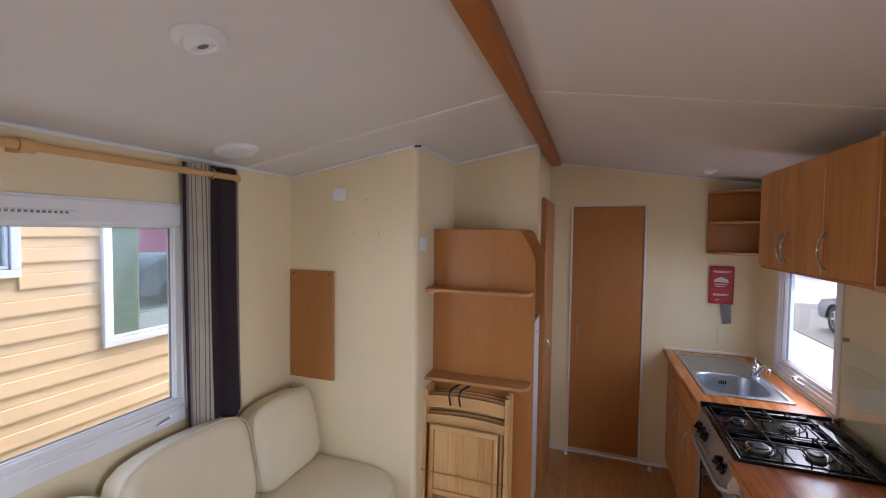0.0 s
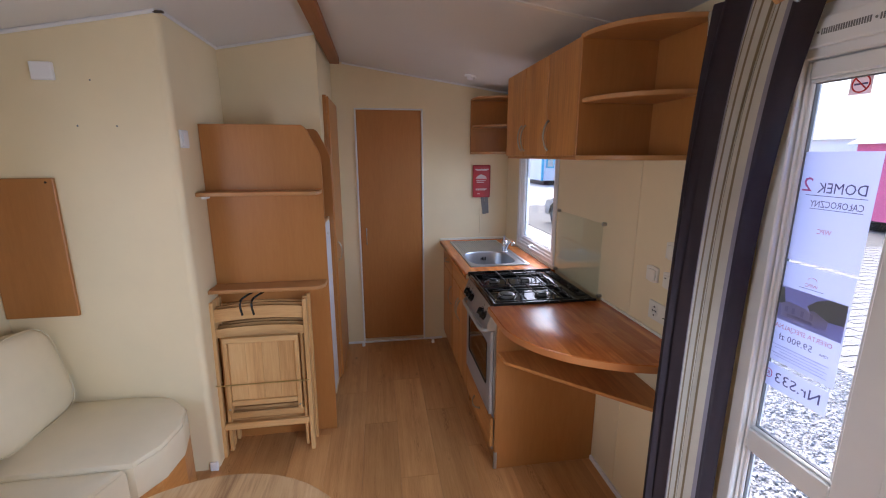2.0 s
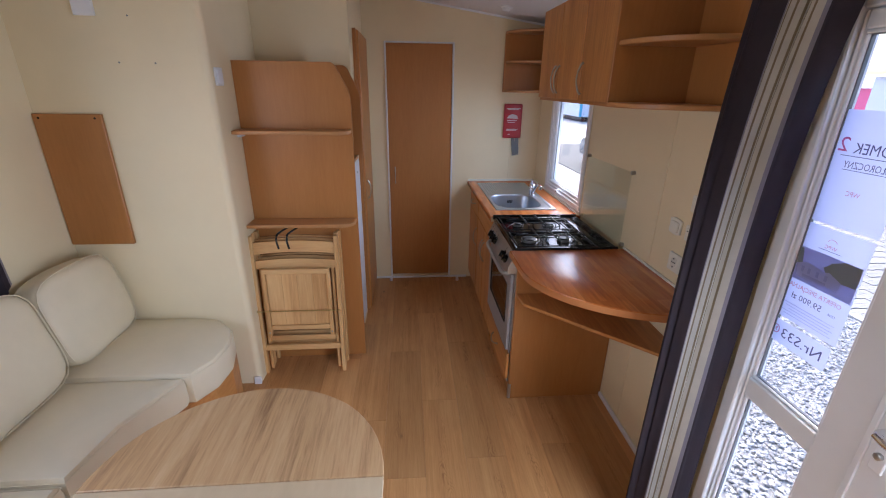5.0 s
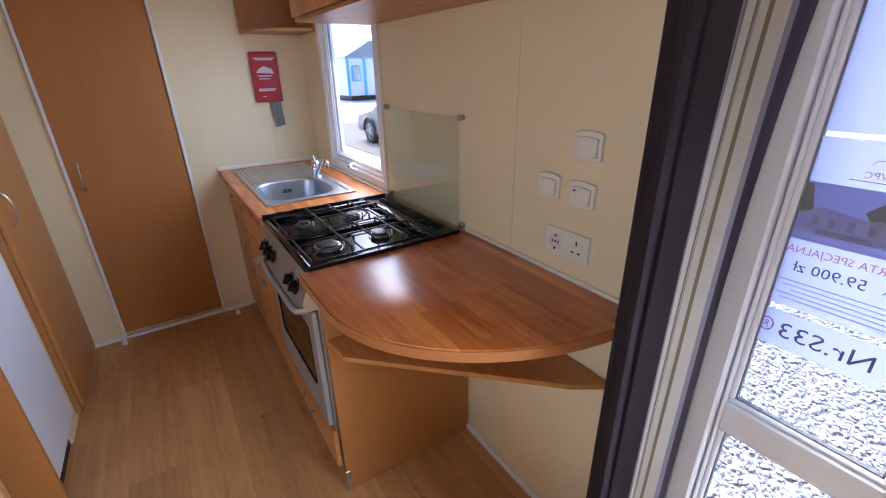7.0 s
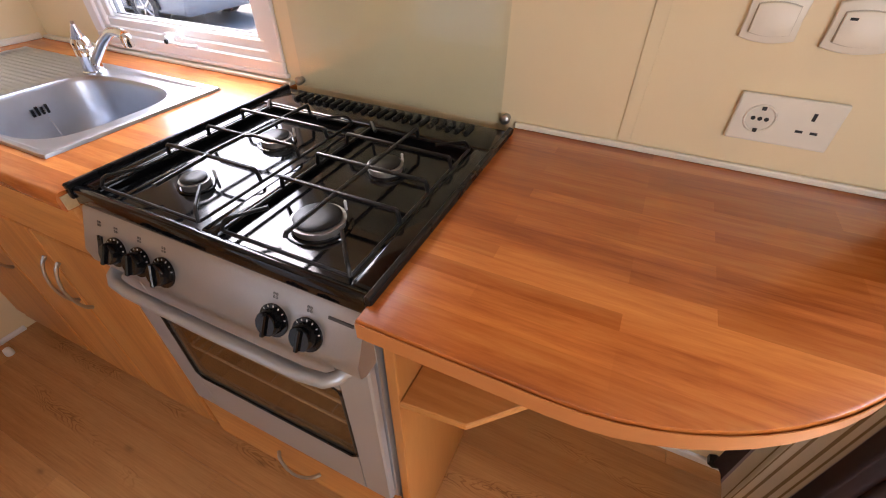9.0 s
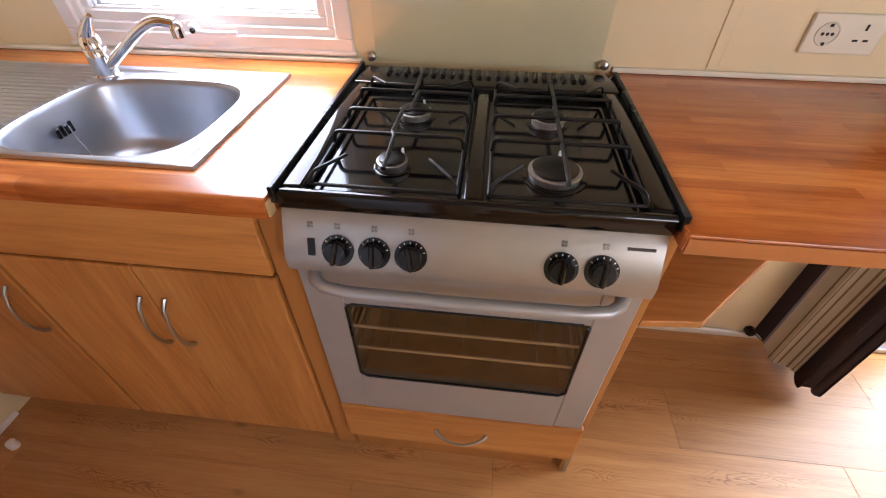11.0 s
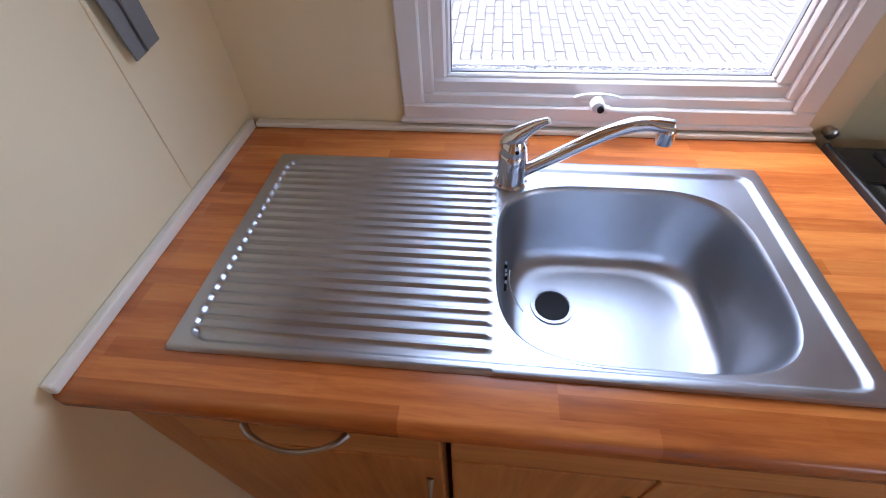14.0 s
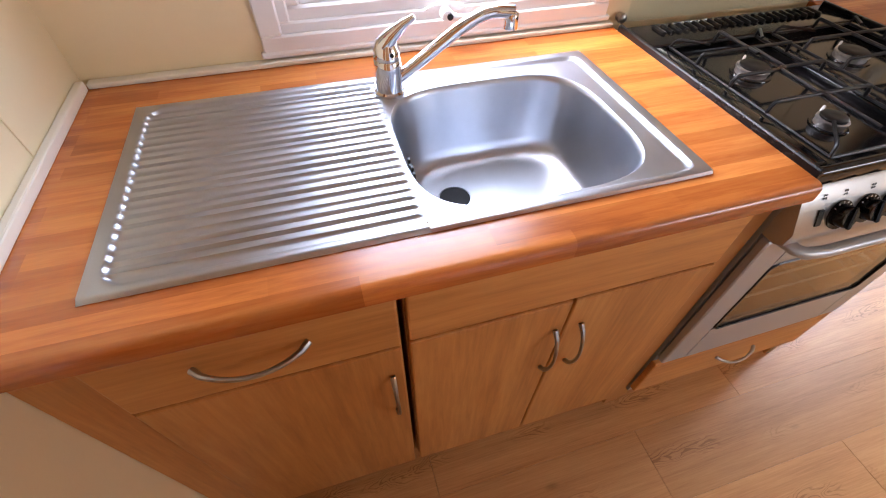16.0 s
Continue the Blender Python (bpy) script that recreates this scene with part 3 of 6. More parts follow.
# ---- cooker ----
CY0, CY1 = -1.607, -1.043
cooker = thing("gas_cooker", "silver gas cooker with a black enamel hob and glass oven door", "cooker", (-0.3, -1.325, 0))
bm = bmesh.new()
bm_box(bm, -0.553, -0.03, CY0, CY0 + 0.04, 0.10, 0.878)
bm_box(bm, -0.553, -0.03, CY1 - 0.04, CY1, 0.10, 0.878)
bm_box(bm, -0.553, -0.03, CY0 + 0.04, CY1 - 0.04, 0.30, 0.34)
bm_box(bm, -0.553, -0.03, CY0 + 0.04, CY1 - 0.04, 0.74, 0.878)
bm_box(bm, -0.06, -0.03, CY0 + 0.04, CY1 - 0.04, 0.34, 0.74)
part("body", bm, SILVER, cooker)
hob = part("hob", box(-0.558, -0.045, CY0 - 0.004, CY1 + 0.002, 0.872, 0.887, bevel=0.004, seg=2), ENAMEL, cooker, "black enamel hob tray")
for nm, a in (("rim", (-0.563, -0.546, CY0 - 0.006, CY1 + 0.004, 0.872, 0.905)), ("rim", (-0.140, -0.036, CY0 - 0.006, CY1 + 0.004, 0.884, 0.905)),
              ("rim", (-0.547, -0.139, CY1 - 0.036, CY1 + 0.004, 0.884, 0.904)), ("rim", (-0.547, -0.139, CY0 - 0.006, CY0 + 0.031, 0.884, 0.904)),
              ("rim", (-0.547, -0.139, -1.344, -1.313, 0.884, 0.9))):
    part(nm, box(*a, bevel=0.007, seg=3), ENAMEL, hob, "", True)
for y in (CY1 + 0.006, CY0 - 0.008):
    part("side_strip", box(-0.566, -0.036, y - 0.006, y + 0.004, 0.884, 0.912, bevel=0.002), BLACK, hob)
for k in range(22):
    y = -1.11 - k * 0.0205
    part("vent_rib", box(-0.098, -0.056, y - 0.005, y + 0.005, 0.902, 0.912, bevel=0.003), BLACK, hob)
ALU = plain("burner_aluminium", (0.42, 0.41, 0.40), 0.45, 0.9, vary=0.15, scale=60, bump=0.05)
for bx, by, br in ((-0.262, -1.2, 0.030), (-0.262, -1.455, 0.031), (-0.45, -1.193, 0.024), (-0.45, -1.453, 0.040)):
    bu = part("burner", lathe([(br * 1.3, 0), (br * 1.27, 0.002), (br * 1.15, 0.003), (br * 1.02, 0.002)], pose(bx, by, 0.887), 24), ENAMEL, hob, "black burner saucer", True)
    part("burner_ring", lathe([(br, 0), (br, 0.008), (br * 1.06, 0.010), (br * 1.06, 0.013), (br * 0.9, 0.014)], pose(bx, by, 0.888), 28), ALU, bu, "grey aluminium flame ring", True)
    part("burner_cap", lathe([(br * 0.9, 0), (br * 0.92, 0.003), (br * 0.8, 0.005), (br * 0.3, 0.0045)], pose(bx, by, 0.902), 24), IRON, bu, "black enamel cap", True)
    part("igniter", lathe([(0.0025, 0), (0.0025, 0.016), (0.001, 0.018)], pose(bx + br * 1.3, by - 0.012, 0.888), 8), WHITE, bu)


def pan_support(x0, x1, y0, y1, looped):
    """A wire grate: a low frame, three raised bars with a spine (or bars bent into loops), and four corner fingers."""
    low, top, r = 0.904, 0.926, 0.0036
    th = thing("pan_support", "black enamelled wire pan support on the hob", "pan support", ((x0 + x1) / 2, (y0 + y1) / 2, 0.89), "pan supports")
    part("frame", tube(rounded_path([(x0, ym_, low) for ym_ in ((y0 + y1) / 2, y0)] + [(x1, y0, low), (x1, y1, low), (x0, y1, low), (x0, (y0 + y1) / 2, low)], 0.006)[:-1], 0.003, 8, True), IRON, th, "", True)
    ym = (y0 + y1) / 2
    xc, xb, xa = [x0 + (x1 - x0) * f for f in (0.325, 0.555, 0.785)]

    def wire(name, pts, bend=0.004):
        part(name, tube(rounded_path(pts, bend), r, 8), IRON, th, "", True)

    if looped:
        wire("bar", [(xa, y0, low), (xa, y0 + 0.004, top), (xa, y1 - 0.004, top), (xa, y1, low)])
        wire("loop", [(xb, y1, low), (xb, y1 - 0.004, top), (xb, ym - 0.006, top), (xa - 0.004, ym - 0.008, top)], 0.010)
        wire("loop", [(xb + 0.006, y0, low), (xb + 0.006, y0 + 0.004, top), (xb + 0.006, ym + 0.008, top), (xc, ym + 0.010, top), (xc, y0 + 0.004, top), (xc, y0, low)], 0.009)
        wire("loop", [(xc, y1, low), (xc, y1 - 0.004, top), (xc, ym + 0.004, top), (x0 + 0.022, ym + 0.001, top - 0.002)], 0.010)
        wire("spine", [(x1, ym, low), (x1 - 0.004, ym, top), (xa - 0.025, ym, top)])
    else:
        for x in (xc, xb, xa):
            wire("bar", [(x, y0, low), (x, y0 + 0.004, top), (x, y1 - 0.004, top), (x, y1, low)])
        wire("spine", [(x1, ym, low), (x1 - 0.004, ym, top), (x0 + 0.016, ym, top), (x0 + 0.012, ym, top - 0.006)])
    for cx, sx in ((x0, 1), (x1, -1)):
        for cy, sy in ((y0, 1), (y1, -1)):
            part("finger", tube(rounded_path([(cx, cy, low), (cx + sx * 0.006, cy + sy * 0.006, top - 0.004), (cx + sx * 0.052, cy + sy * 0.046, top)], 0.01), 0.003, 8), IRON, th, "", True)


pan_support(-0.537, -0.149, -1.306, -1.086, True)
pan_support(-0.537, -0.149, -1.572, -1.352, False)

bm = bmesh.new()
bm_prism(bm, [(-0.54, 0.766), (-0.578, 0.766), (-0.590, 0.774), (-0.592, 0.800), (-0.562, 0.868), (-0.556, 0.8735), (-0.54, 0.8735)], "y", CY0 + 0.001, CY1 - 0.001)
fascia = part("control_panel", bm, FASCIA, cooker, "silver sloping control panel", True)


def knob(y, turn):
    m = pose(-0.5845, y, 0.818, 0, -66.5, 0)
    k = part("knob", lathe([(0.025, 0), (0.025, 0.0028), (0.0188, 0.0032), (0.018, 0.016), (0.0165, 0.0185)], m, 24), KNOB, fascia, "round black control knob", True)
    bm = bm_box(bmesh.new(), -0.0035, 0.0035, -0.0185, 0.0185, 0.0165, 0.0235, bevel=0.002)
    bm.transform(m @ pose(0, 0, 0, 0, 0, turn))
    part("grip", bm, KNOB, k)
    for q in range(6):
        bm = bm_box(bmesh.new(), -0.0006, 0.0006, 0.0205, 0.0232, 0.0029, 0.0036)
        bm.transform(m @ pose(0, 0, 0, 0, 0, 200 + q * 24))
        part("dial_mark", bm, WHITE, k)


for y, a in ((-1.13, 80), (-1.187, 90), (-1.243, 100), (-1.465, 85), (-1.523, 85)):
    knob(y, a)
part("ignition_button", prism([(-0.5905, 0.808), (-0.580, 0.834), (-0.576, 0.832), (-0.586, 0.806)], "y", -1.094, -1.083), BLACK, fascia)
INK = plain("dark_print", (0.05, 0.05, 0.05), 0.6)
for y in (-1.088, -1.13, -1.187, -1.243, -1.465, -1.523):
    for dy, dz in ((0.0025, 0.0025), (-0.0025, 0.0025), (0.0025, -0.0025), (-0.0025, -0.0025)):
        part("symbol", tube([(-0.5695 + (dz - 0.0005) * 0.44 + 0.0015 * math.sin(a) * 0.44, y + dy + 0.0015 * math.cos(a), 0.853 + dz + 0.0015 * math.sin(a)) for a in [k * math.pi / 4 for k in range(8)]], 0.0005, 5, True), INK, fascia)
part("maker_mark", prism([(-0.5712, 0.8505), (-0.5695, 0.8545), (-0.568, 0.854), (-0.5697, 0.85)], "y", -1.592, -1.553), INK, fascia, "small dark maker's mark")

bm = bmesh.new()
bm_box(bm, -0.573, -0.555, CY0 + 0.002, -1.542, 0.308, 0.760, bevel=0.003)
bm_box(bm, -0.573, -0.555, -1.115, CY1 - 0.002, 0.308, 0.760, bevel=0.003)
bm_box(bm, -0.573, -0.555, -1.542, -1.115, 0.308, 0.443)
bm_box(bm, -0.573, -0.555, -1.542, -1.115, 0.678, 0.760)
odoor = part("oven_door", bm, SILVER, cooker, "silver oven door")
OVGLASS = glass_mat("bronze_oven_glass", (0.84, 0.77, 0.67), 0.03, 1.4)
part("oven_glass", box(-0.571, -0.566, -1.545, -1.112, 0.44, 0.681), OVGLASS, odoor, "brown tinted oven glass")
frame_pts = [(-1.542 + 0.012, 0.443), (-1.115 - 0.012, 0.443), (-1.115, 0.455), (-1.115, 0.666), (-1.127, 0.678), (-1.53, 0.678), (-1.542, 0.666), (-1.542, 0.455)]
part("glass_surround", tube([(-0.573, y, z) for y, z in frame_pts], 0.003, 6, True), BLACK, odoor)
part("oven_handle", tube([(-0.572, -1.078, 0.757), (-0.580, -1.080, 0.757), (-0.592, -1.085, 0.754), (-0.602, -1.10, 0.750), (-0.606, -1.14, 0.747), (-0.607, -1.325, 0.746), (-0.606, -1.51, 0.747), (-0.602, -1.55, 0.750), (-0.592, -1.565, 0.754), (-0.580, -1.571, 0.757), (-0.572, -1.572, 0.757)], [0.012, 0.0115, 0.011, 0.011, 0.011, 0.011, 0.011, 0.011, 0.011, 0.0115, 0.012], 12), SILVER, odoor, "silver bar handle", True)
CAV = plain("oven_enamel", (0.42, 0.31, 0.20), 0.35, vary=0.2, scale=30)
bm = bmesh.new()
bm_box(bm, -0.55, -0.062, CY0 + 0.0405, CY0 + 0.05, 0.341, 0.739)
bm_box(bm, -0.55, -0.062, CY1 - 0.05, CY1 - 0.0405, 0.341, 0.739)
bm_box(bm, -0.075, -0.0615, CY0 + 0.05, CY1 - 0.05, 0.341, 0.739)
bm_box(bm, -0.55, -0.075, CY0 + 0.05, CY1 - 0.05, 0.341, 0.35)
part("oven_lining", bm, CAV, cooker, "dark enamel oven lining")
ZINC = plain("bright_zinc_wire", (0.68, 0.66, 0.60), 0.35, 0.2)
for z in (0.515, 0.585):
    rk = part("oven_rack", tube([(-0.55, CY0 + 0.055, z), (-0.55, CY1 - 0.055, z), (-0.09, CY1 - 0.055, z), (-0.09, CY0 + 0.055, z)], 0.004, 8, True), ZINC, cooker, "wire oven rack", True)
    for k in range(3):
        y = CY0 + 0.13 + k * 0.15
        part("rack_wire", tube([(-0.55, y, z + 0.003), (-0.545, y, z + 0.006), (-0.09, y, z + 0.003)], 0.0014, 6), SATIN, rk, "", True)
for side in (CY0 + 0.053, CY1 - 0.053):
    bm = bmesh.new()
    for k in range(9):
        bm_tube(bm, [(-0.55, side, 0.46 + k * 0.024), (-0.40, side, 0.46 + k * 0.024)], 0.003, 6)
    part("runner", bm, SATIN, cooker, "ribbed rack runners", True)

dw = thing("plinth_drawer", "beech-effect drawer front below the cooker", "drawer", (-0.55, -1.325, 0))
fr = part("front", box(-0.568, -0.55, -1.618, -1.041, 0.125, 0.29, bevel=0.004, seg=2), BEECH_Y, dw)
bow_handle(fr, (-0.569, -1.271, 0.212), (-0.569, -1.398, 0.212), (-0.024, 0, 0), (0, 0, -0.014))
part("plinth", box(-0.535, -0.52, -1.59, -1.041, 0.0, 0.125), BEECH, dw)
part("foot", box(-0.548, -0.53, -1.633, -1.618, 0, 0.10, bevel=0.002), SATIN, dw, "small metal cabinet foot")

# ---- rounded end worktop with its shelf ----
bar = thing("end_worktop", "rounded cherry laminate worktop end with an open shelf below", "worktop", (-0.3, -1.9, 0))
out = [(-0.001, -1.614), (-0.589, -1.614), (-0.589, -1.80)] + arc(-0.001, -1.84, 0.588, 0.455, 180, 270, 22)
part("top", prism(out, "z", 0.866, 0.9, bevel=0.004, seg=2), STAVES, bar, "", True)
EDGE = wood("cherry_edge_band", (0.44, 0.155, 0.045), (0.50, 0.19, 0.06), (0.54, 0.22, 0.075), "y", 0.3, 20, 0.1)
rim = [(x * 1.002 - 0.0006, y - 0.001) for x, y in out[1:]]
bm = bmesh.new()
for (xa, ya), (xb, yb) in zip(rim, rim[1:]):
    vs = [bm.verts.new(p) for p in ((xa, ya, 0.870), (xb, yb, 0.870), (xb, yb, 0.8955), (xa, ya, 0.8955))]
    bm.faces.new(vs)
bmesh.ops.remove_doubles(bm, verts=bm.verts[:], dist=1e-5)
bmesh.ops.solidify(bm, geom=bm.faces[:], thickness=-0.0012)
part("edge_band", bm, EDGE, bar, "", True)
part("end_panel", box(-0.545, -0.002, -1.632, -1.612, 0.0, 0.865, bevel=0.002), BEECH, bar)
part("shelf", prism([(-0.002, -1.633), (-0.545, -1.633), (-0.535, -1.74), (-0.09, -2.19), (-0.002, -2.25)], "z", 0.652, 0.668, bevel=0.002), BEECH_Y, bar)

# ---- splashback, switches, sockets ----
SPL = glass_mat("pale_green_glass", (0.955, 0.98, 0.982), 0.03, 0.95)
splash = thing("glass_splashback", "pale green glass splashback panel behind the cooker", "splashback", (-0.012, -1.32, 0.905))
part("pane", box(-0.016, -0.011, -1.585, -1.066, 0.906, 1.282, bevel=0.0008), SPL, splash)
for y, z in ((-1.06, 1.283), (-1.590, 1.28), (-1.054, 0.915), (-1.594, 0.916)):
    part("fixing", lathe([(0.009, 0), (0.009, 0.010), (0.011, 0.012), (0.010, 0.018), (0.005, 0.021)], pose(-0.0, y, z, 0, -90, 0), 14), SATIN, splash, "small metal fixing clip", True)


# Darker ivory for the rocker seams: the bevel's shade is put into the colour.
SEAM = plain("shaded_ivory_seam", (0.50, 0.46, 0.37), 0.6)


def arched(y0, y1, z0, z1, rise, waist=0.0, n=10):
    """A plate's outline with bowed top and bottom edges and slightly drawn-in sides."""
    up = [(y0 + (y1 - y0) * k / n, z1 - rise + rise * (1 - (2 * k / n - 1) ** 2)) for k in range(n + 1)]
    low = [(y1 - (y1 - y0) * k / n, z0 + rise - rise * (1 - (2 * k / n - 1) ** 2)) for k in range(n + 1)]
    zm = (z0 + z1) / 2
    return up + [(y1 - waist, zm)] + low + [(y0 + waist, zm)]


def switch_plate(y0, y1, z0, z1, dot):
    th = thing("light_switch", "white plastic rocker light switch on the cream wall", "switch", (0, (y0 + y1) / 2, z0), "wall switches")
    part("plate", prism(arched(y0, y1, z0, z1, 0.006, 0.0015), "x", -0.010, -0.0005, bevel=0.0025, seg=2), IVORY, th, "", True)
    part("gap", prism(arched(y0 + 0.0095, y1 - 0.0095, z0 + 0.0095, z1 - 0.0125, 0.004), "x", -0.0106, -0.0098), SEAM, th, "fine seam round the rocker, shade put into its colour")
    m = prism(arched(y0 + 0.0105, y1 - 0.0105, z0 + 0.0105, z1 - 0.0135, 0.004), "x", -0.0135, -0.0099, bevel=0.0012, seg=2)
    for v in m.verts:
        if v.co.x < -0.0125:
            v.co.x -= 0.004 * (z1 - v.co.z) / (z1 - z0)
    r = part("rocker", m, IVORY, th, "", True)
    if dot:
        part("indicator", box(-0.0152, -0.0135, y1 - 0.026, y1 - 0.017, z1 - 0.026, z1 - 0.0225), BLACK, r)


switch_plate(-2.132, -2.050, 1.218, 1.290, False)
switch_plate(-2.018, -1.945, 1.105, 1.173, False)
switch_plate(-2.127, -2.050, 1.102, 1.171, True)
so = thing("double_socket", "white double socket with a round and a three-pin outlet", "socket", (0, -2.056, 0.957))
part("plate", box(-0.010, -0.0005, -2.130, -1.985, 0.957, 1.034, bevel=0.003, seg=2), IVORY, so)
HOLE = plain("socket_hole", (0.03, 0.03, 0.03), 0.8)
part("round_outlet", tube([(-0.0105, -2.023 + 0.0215 * math.cos(a), 0.996 + 0.0215 * math.sin(a)) for a in [2 * math.pi * k / 24 for k in range(24)]], 0.002, 8, True), IVORY, so, "", True)
# The outlet's recess is a flush disc; its shade is a greyer ivory.
part("outlet_well", lathe([(0.0205, 0.0), (0.0205, 0.0104), (0.018, 0.0106)], pose(-0.0, -2.023, 0.996, 0, -90, 0), 24), plain("outlet_grey", (0.70, 0.67, 0.58), 0.5), so, "flat outlet disc, greyed for the shade of its recess", True)
for dz in (-0.0095, 0.0, 0.0095):
    part("pin_hole", lathe([(0.0034, 0), (0.0034, 0.0112), (0.001, 0.0114)], pose(0, -2.023 + dz, 0.996, 0, -90, 0), 10), HOLE, so)
for dz in (-0.019, 0.017):
    part("earth_clip", box(-0.0125, -0.010, -2.026, -2.020, 0.993 + dz, 0.999 + dz), HOLE, so)
for y, z, a, b in ((-2.092, 1.010, 0.0025, 0.006), (-2.082, 0.985, 0.005, 0.002), (-2.102, 0.985, 0.005, 0.002)):
    part("pin_hole", box(-0.0108, -0.0098, y - a, y + a, z - b, z + b), HOLE, so)

tbk = thing("curtain_tieback", "black and beige striped curtain tie-back hanging on the wall", "tie-back", (-0.02, -2.31, 0.5))
part("clip", box(-0.034, -0.001, -2.345, -2.294, 0.90, 0.962, bevel=0.004, seg=2), BLACK, tbk, "black plastic clip")
part("clip_rim", box(-0.036, -0.0005, -2.347, -2.292, 0.962, 0.968, bevel=0.002), SATIN, tbk)
TIE_DARK, TIE_PALE = plain("black_tie_cloth", (0.02, 0.016, 0.018), 0.85, bump=0.3), plain("beige_tie_cloth", (0.42, 0.34, 0.25), 0.85, bump=0.3)
for k in range(46):
    z = 0.892 - k * 0.008
    pale = (k % 14) in (6, 8, 10, 12)
    part("stripe", box(-0.022 - 0.003 * math.sin(k * 0.4), -0.004, -2.338 + 0.004 * math.sin(k * 0.3), -2.298 + 0.003 * math.sin(k * 0.25), z - 0.0079, z), TIE_PALE if pale else TIE_DARK, tbk)

pg = thing("cable_outlet", "small black plastic cable outlet above the skirting", "outlet", (-0.012, -2.312, 0.045))
part("cover", lathe([(0.017, -0.012), (0.017, 0.010), (0.013, 0.014), (0.003, 0.015)], pose(-0.014, -2.314, 0.040, 0, -90, 0), 6), BLACK, pg)
part("cable", tube([(-0.02, -2.325, 0.04), (-0.03, -2.345, 0.025), (-0.028, -2.365, 0.008), (-0.022, -2.40, 0.004)], 0.002, 6), BLACK, pg, "", True)

# ---- wall cabinets over the worktop ----
UX = -0.322
wallcab = thing("wall_cabinet", "beech-effect wall cabinet with two doors and bow handles", "cabinet", (-0.16, -1.26, 1.595), "wall cabinets")
part("carcass", box(UX + 0.02, -0.002, -1.566, -0.955, 1.604, 2.046), BEECH_DOOR, wallcab)
d = part("door", box(UX, UX + 0.018, -1.262, -0.955, 1.606, 2.046, bevel=0.003), BEECH_DOOR, wallcab)
bow_handle(d, (UX - 0.002, -1.235, 1.762), (UX - 0.002, -1.243, 1.632), (-0.024, 0, 0))
d = part("door", box(UX, UX + 0.018, -1.566, -1.266, 1.606, 2.046, bevel=0.003), BEECH_DOOR, wallcab)
bow_handle(d, (UX - 0.002, -1.290, 1.762), (UX - 0.002, -1.283, 1.632), (-0.024, 0, 0))
part("bottom", box(UX + 0.012, -0.002, -1.566, -0.955, 1.592, 1.604), BEECH_Y, wallcab)
wallcab = thing("wall_cabinet", "beech-effect single-door wall cabinet with a bow handle", "cabinet", (-0.16, -1.73, 1.595), "wall cabinets")
part("carcass", box(UX + 0.02, -0.002, -1.868, -1.570, 1.604, 2.046), BEECH_DOOR, wallcab)
d = part("door", box(UX, UX + 0.018, -1.868, -1.570, 1.606, 2.046, bevel=0.003), BEECH_DOOR, wallcab)
bow_handle(d, (UX - 0.002, -1.597, 1.762), (UX - 0.002, -1.597, 1.632), (-0.024, 0, 0))
part("bottom", box(UX + 0.012, -0.002, -1.868, -1.570, 1.592, 1.604), BEECH_Y, wallcab)


def round_shelf(name, label, y_flat, sign, length, zs, x_front, thick=0.018):
    th = thing(name, label, "shelf", (-0.1, y_flat, zs[0]))
    part("side_panel", box(x_front, -0.002, y_flat, y_flat + sign * 0.016, zs[0], zs[-1] + thick, bevel=0.002), BEECH, th)
    part("back_panel", box(-0.016, -0.002, y_flat + sign * 0.017, y_flat + sign * length, zs[0], zs[-1] + thick), BEECH, th)
    for i, z in enumerate(zs):
        cut = 1.0 if i != 1 else 0.96
        pts = [(-0.017, y_flat + sign * 0.0165)] + [(x * cut if x < -0.02 else x, y) for x, y in arc(-0.017, y_flat + sign * 0.0165, -x_front - 0.017, sign * (length - 0.017), 180, 90, 14)]
        part("board", prism(pts, "z", z, z + thick, bevel=0.003), BEECH_X, th)
    return th


round_shelf("rounded_end_shelf", "open beech-effect end shelf with three rounded boards", -1.872, -1, 0.30, (1.592, 1.805, 2.035), -0.326)
round_shelf("corner_shelf", "open beech-effect corner shelf with three rounded boards", BACK - 0.003, -1, 0.28, (1.618, 1.826, 2.035), -0.332)



def to_end_wall(*obs):
    """Set things that were drawn at y = 0 against the end wall."""
    for ob in obs:
        ob.location.y += BACK


# ---- fire blanket ----
fb = thing("fire_blanket", "red fire blanket pouch with grey pull tabs on the wall", "fire blanket", (-0.23, -0.01, 1.19))
part("pouch", box(-0.308, -0.158, -0.026, -0.002, 1.262, 1.53, bevel=0.009, seg=3), RED, fb, "", True)
part("edging", tube([(-0.304, -0.018, 1.27), (-0.304, -0.018, 1.522), (-0.162, -0.018, 1.522), (-0.162, -0.018, 1.27)], 0.004, 8, True), plain("dark_red_piping", (0.2, 0.01, 0.015), 0.5), fb, "", True)
PRINT = plain("white_print", (0.7, 0.62, 0.62), 0.5)
for z, a, b in ((1.492, -0.29, -0.176), (1.485, -0.28, -0.19), (1.40, -0.28, -0.2), (1.385, -0.275, -0.215), (1.33, -0.285, -0.19), (1.322, -0.285, -0.2), (1.29, -0.27, -0.25)):
    part("print_line", box(a, b, -0.0272, -0.0258, z, z + 0.006), PRINT, fb)
part("picture_print", prism([(-0.285, 1.42), (-0.19, 1.415), (-0.20, 1.44), (-0.24, 1.455), (-0.27, 1.44)], "y", -0.0272, -0.0258), PRINT, fb)
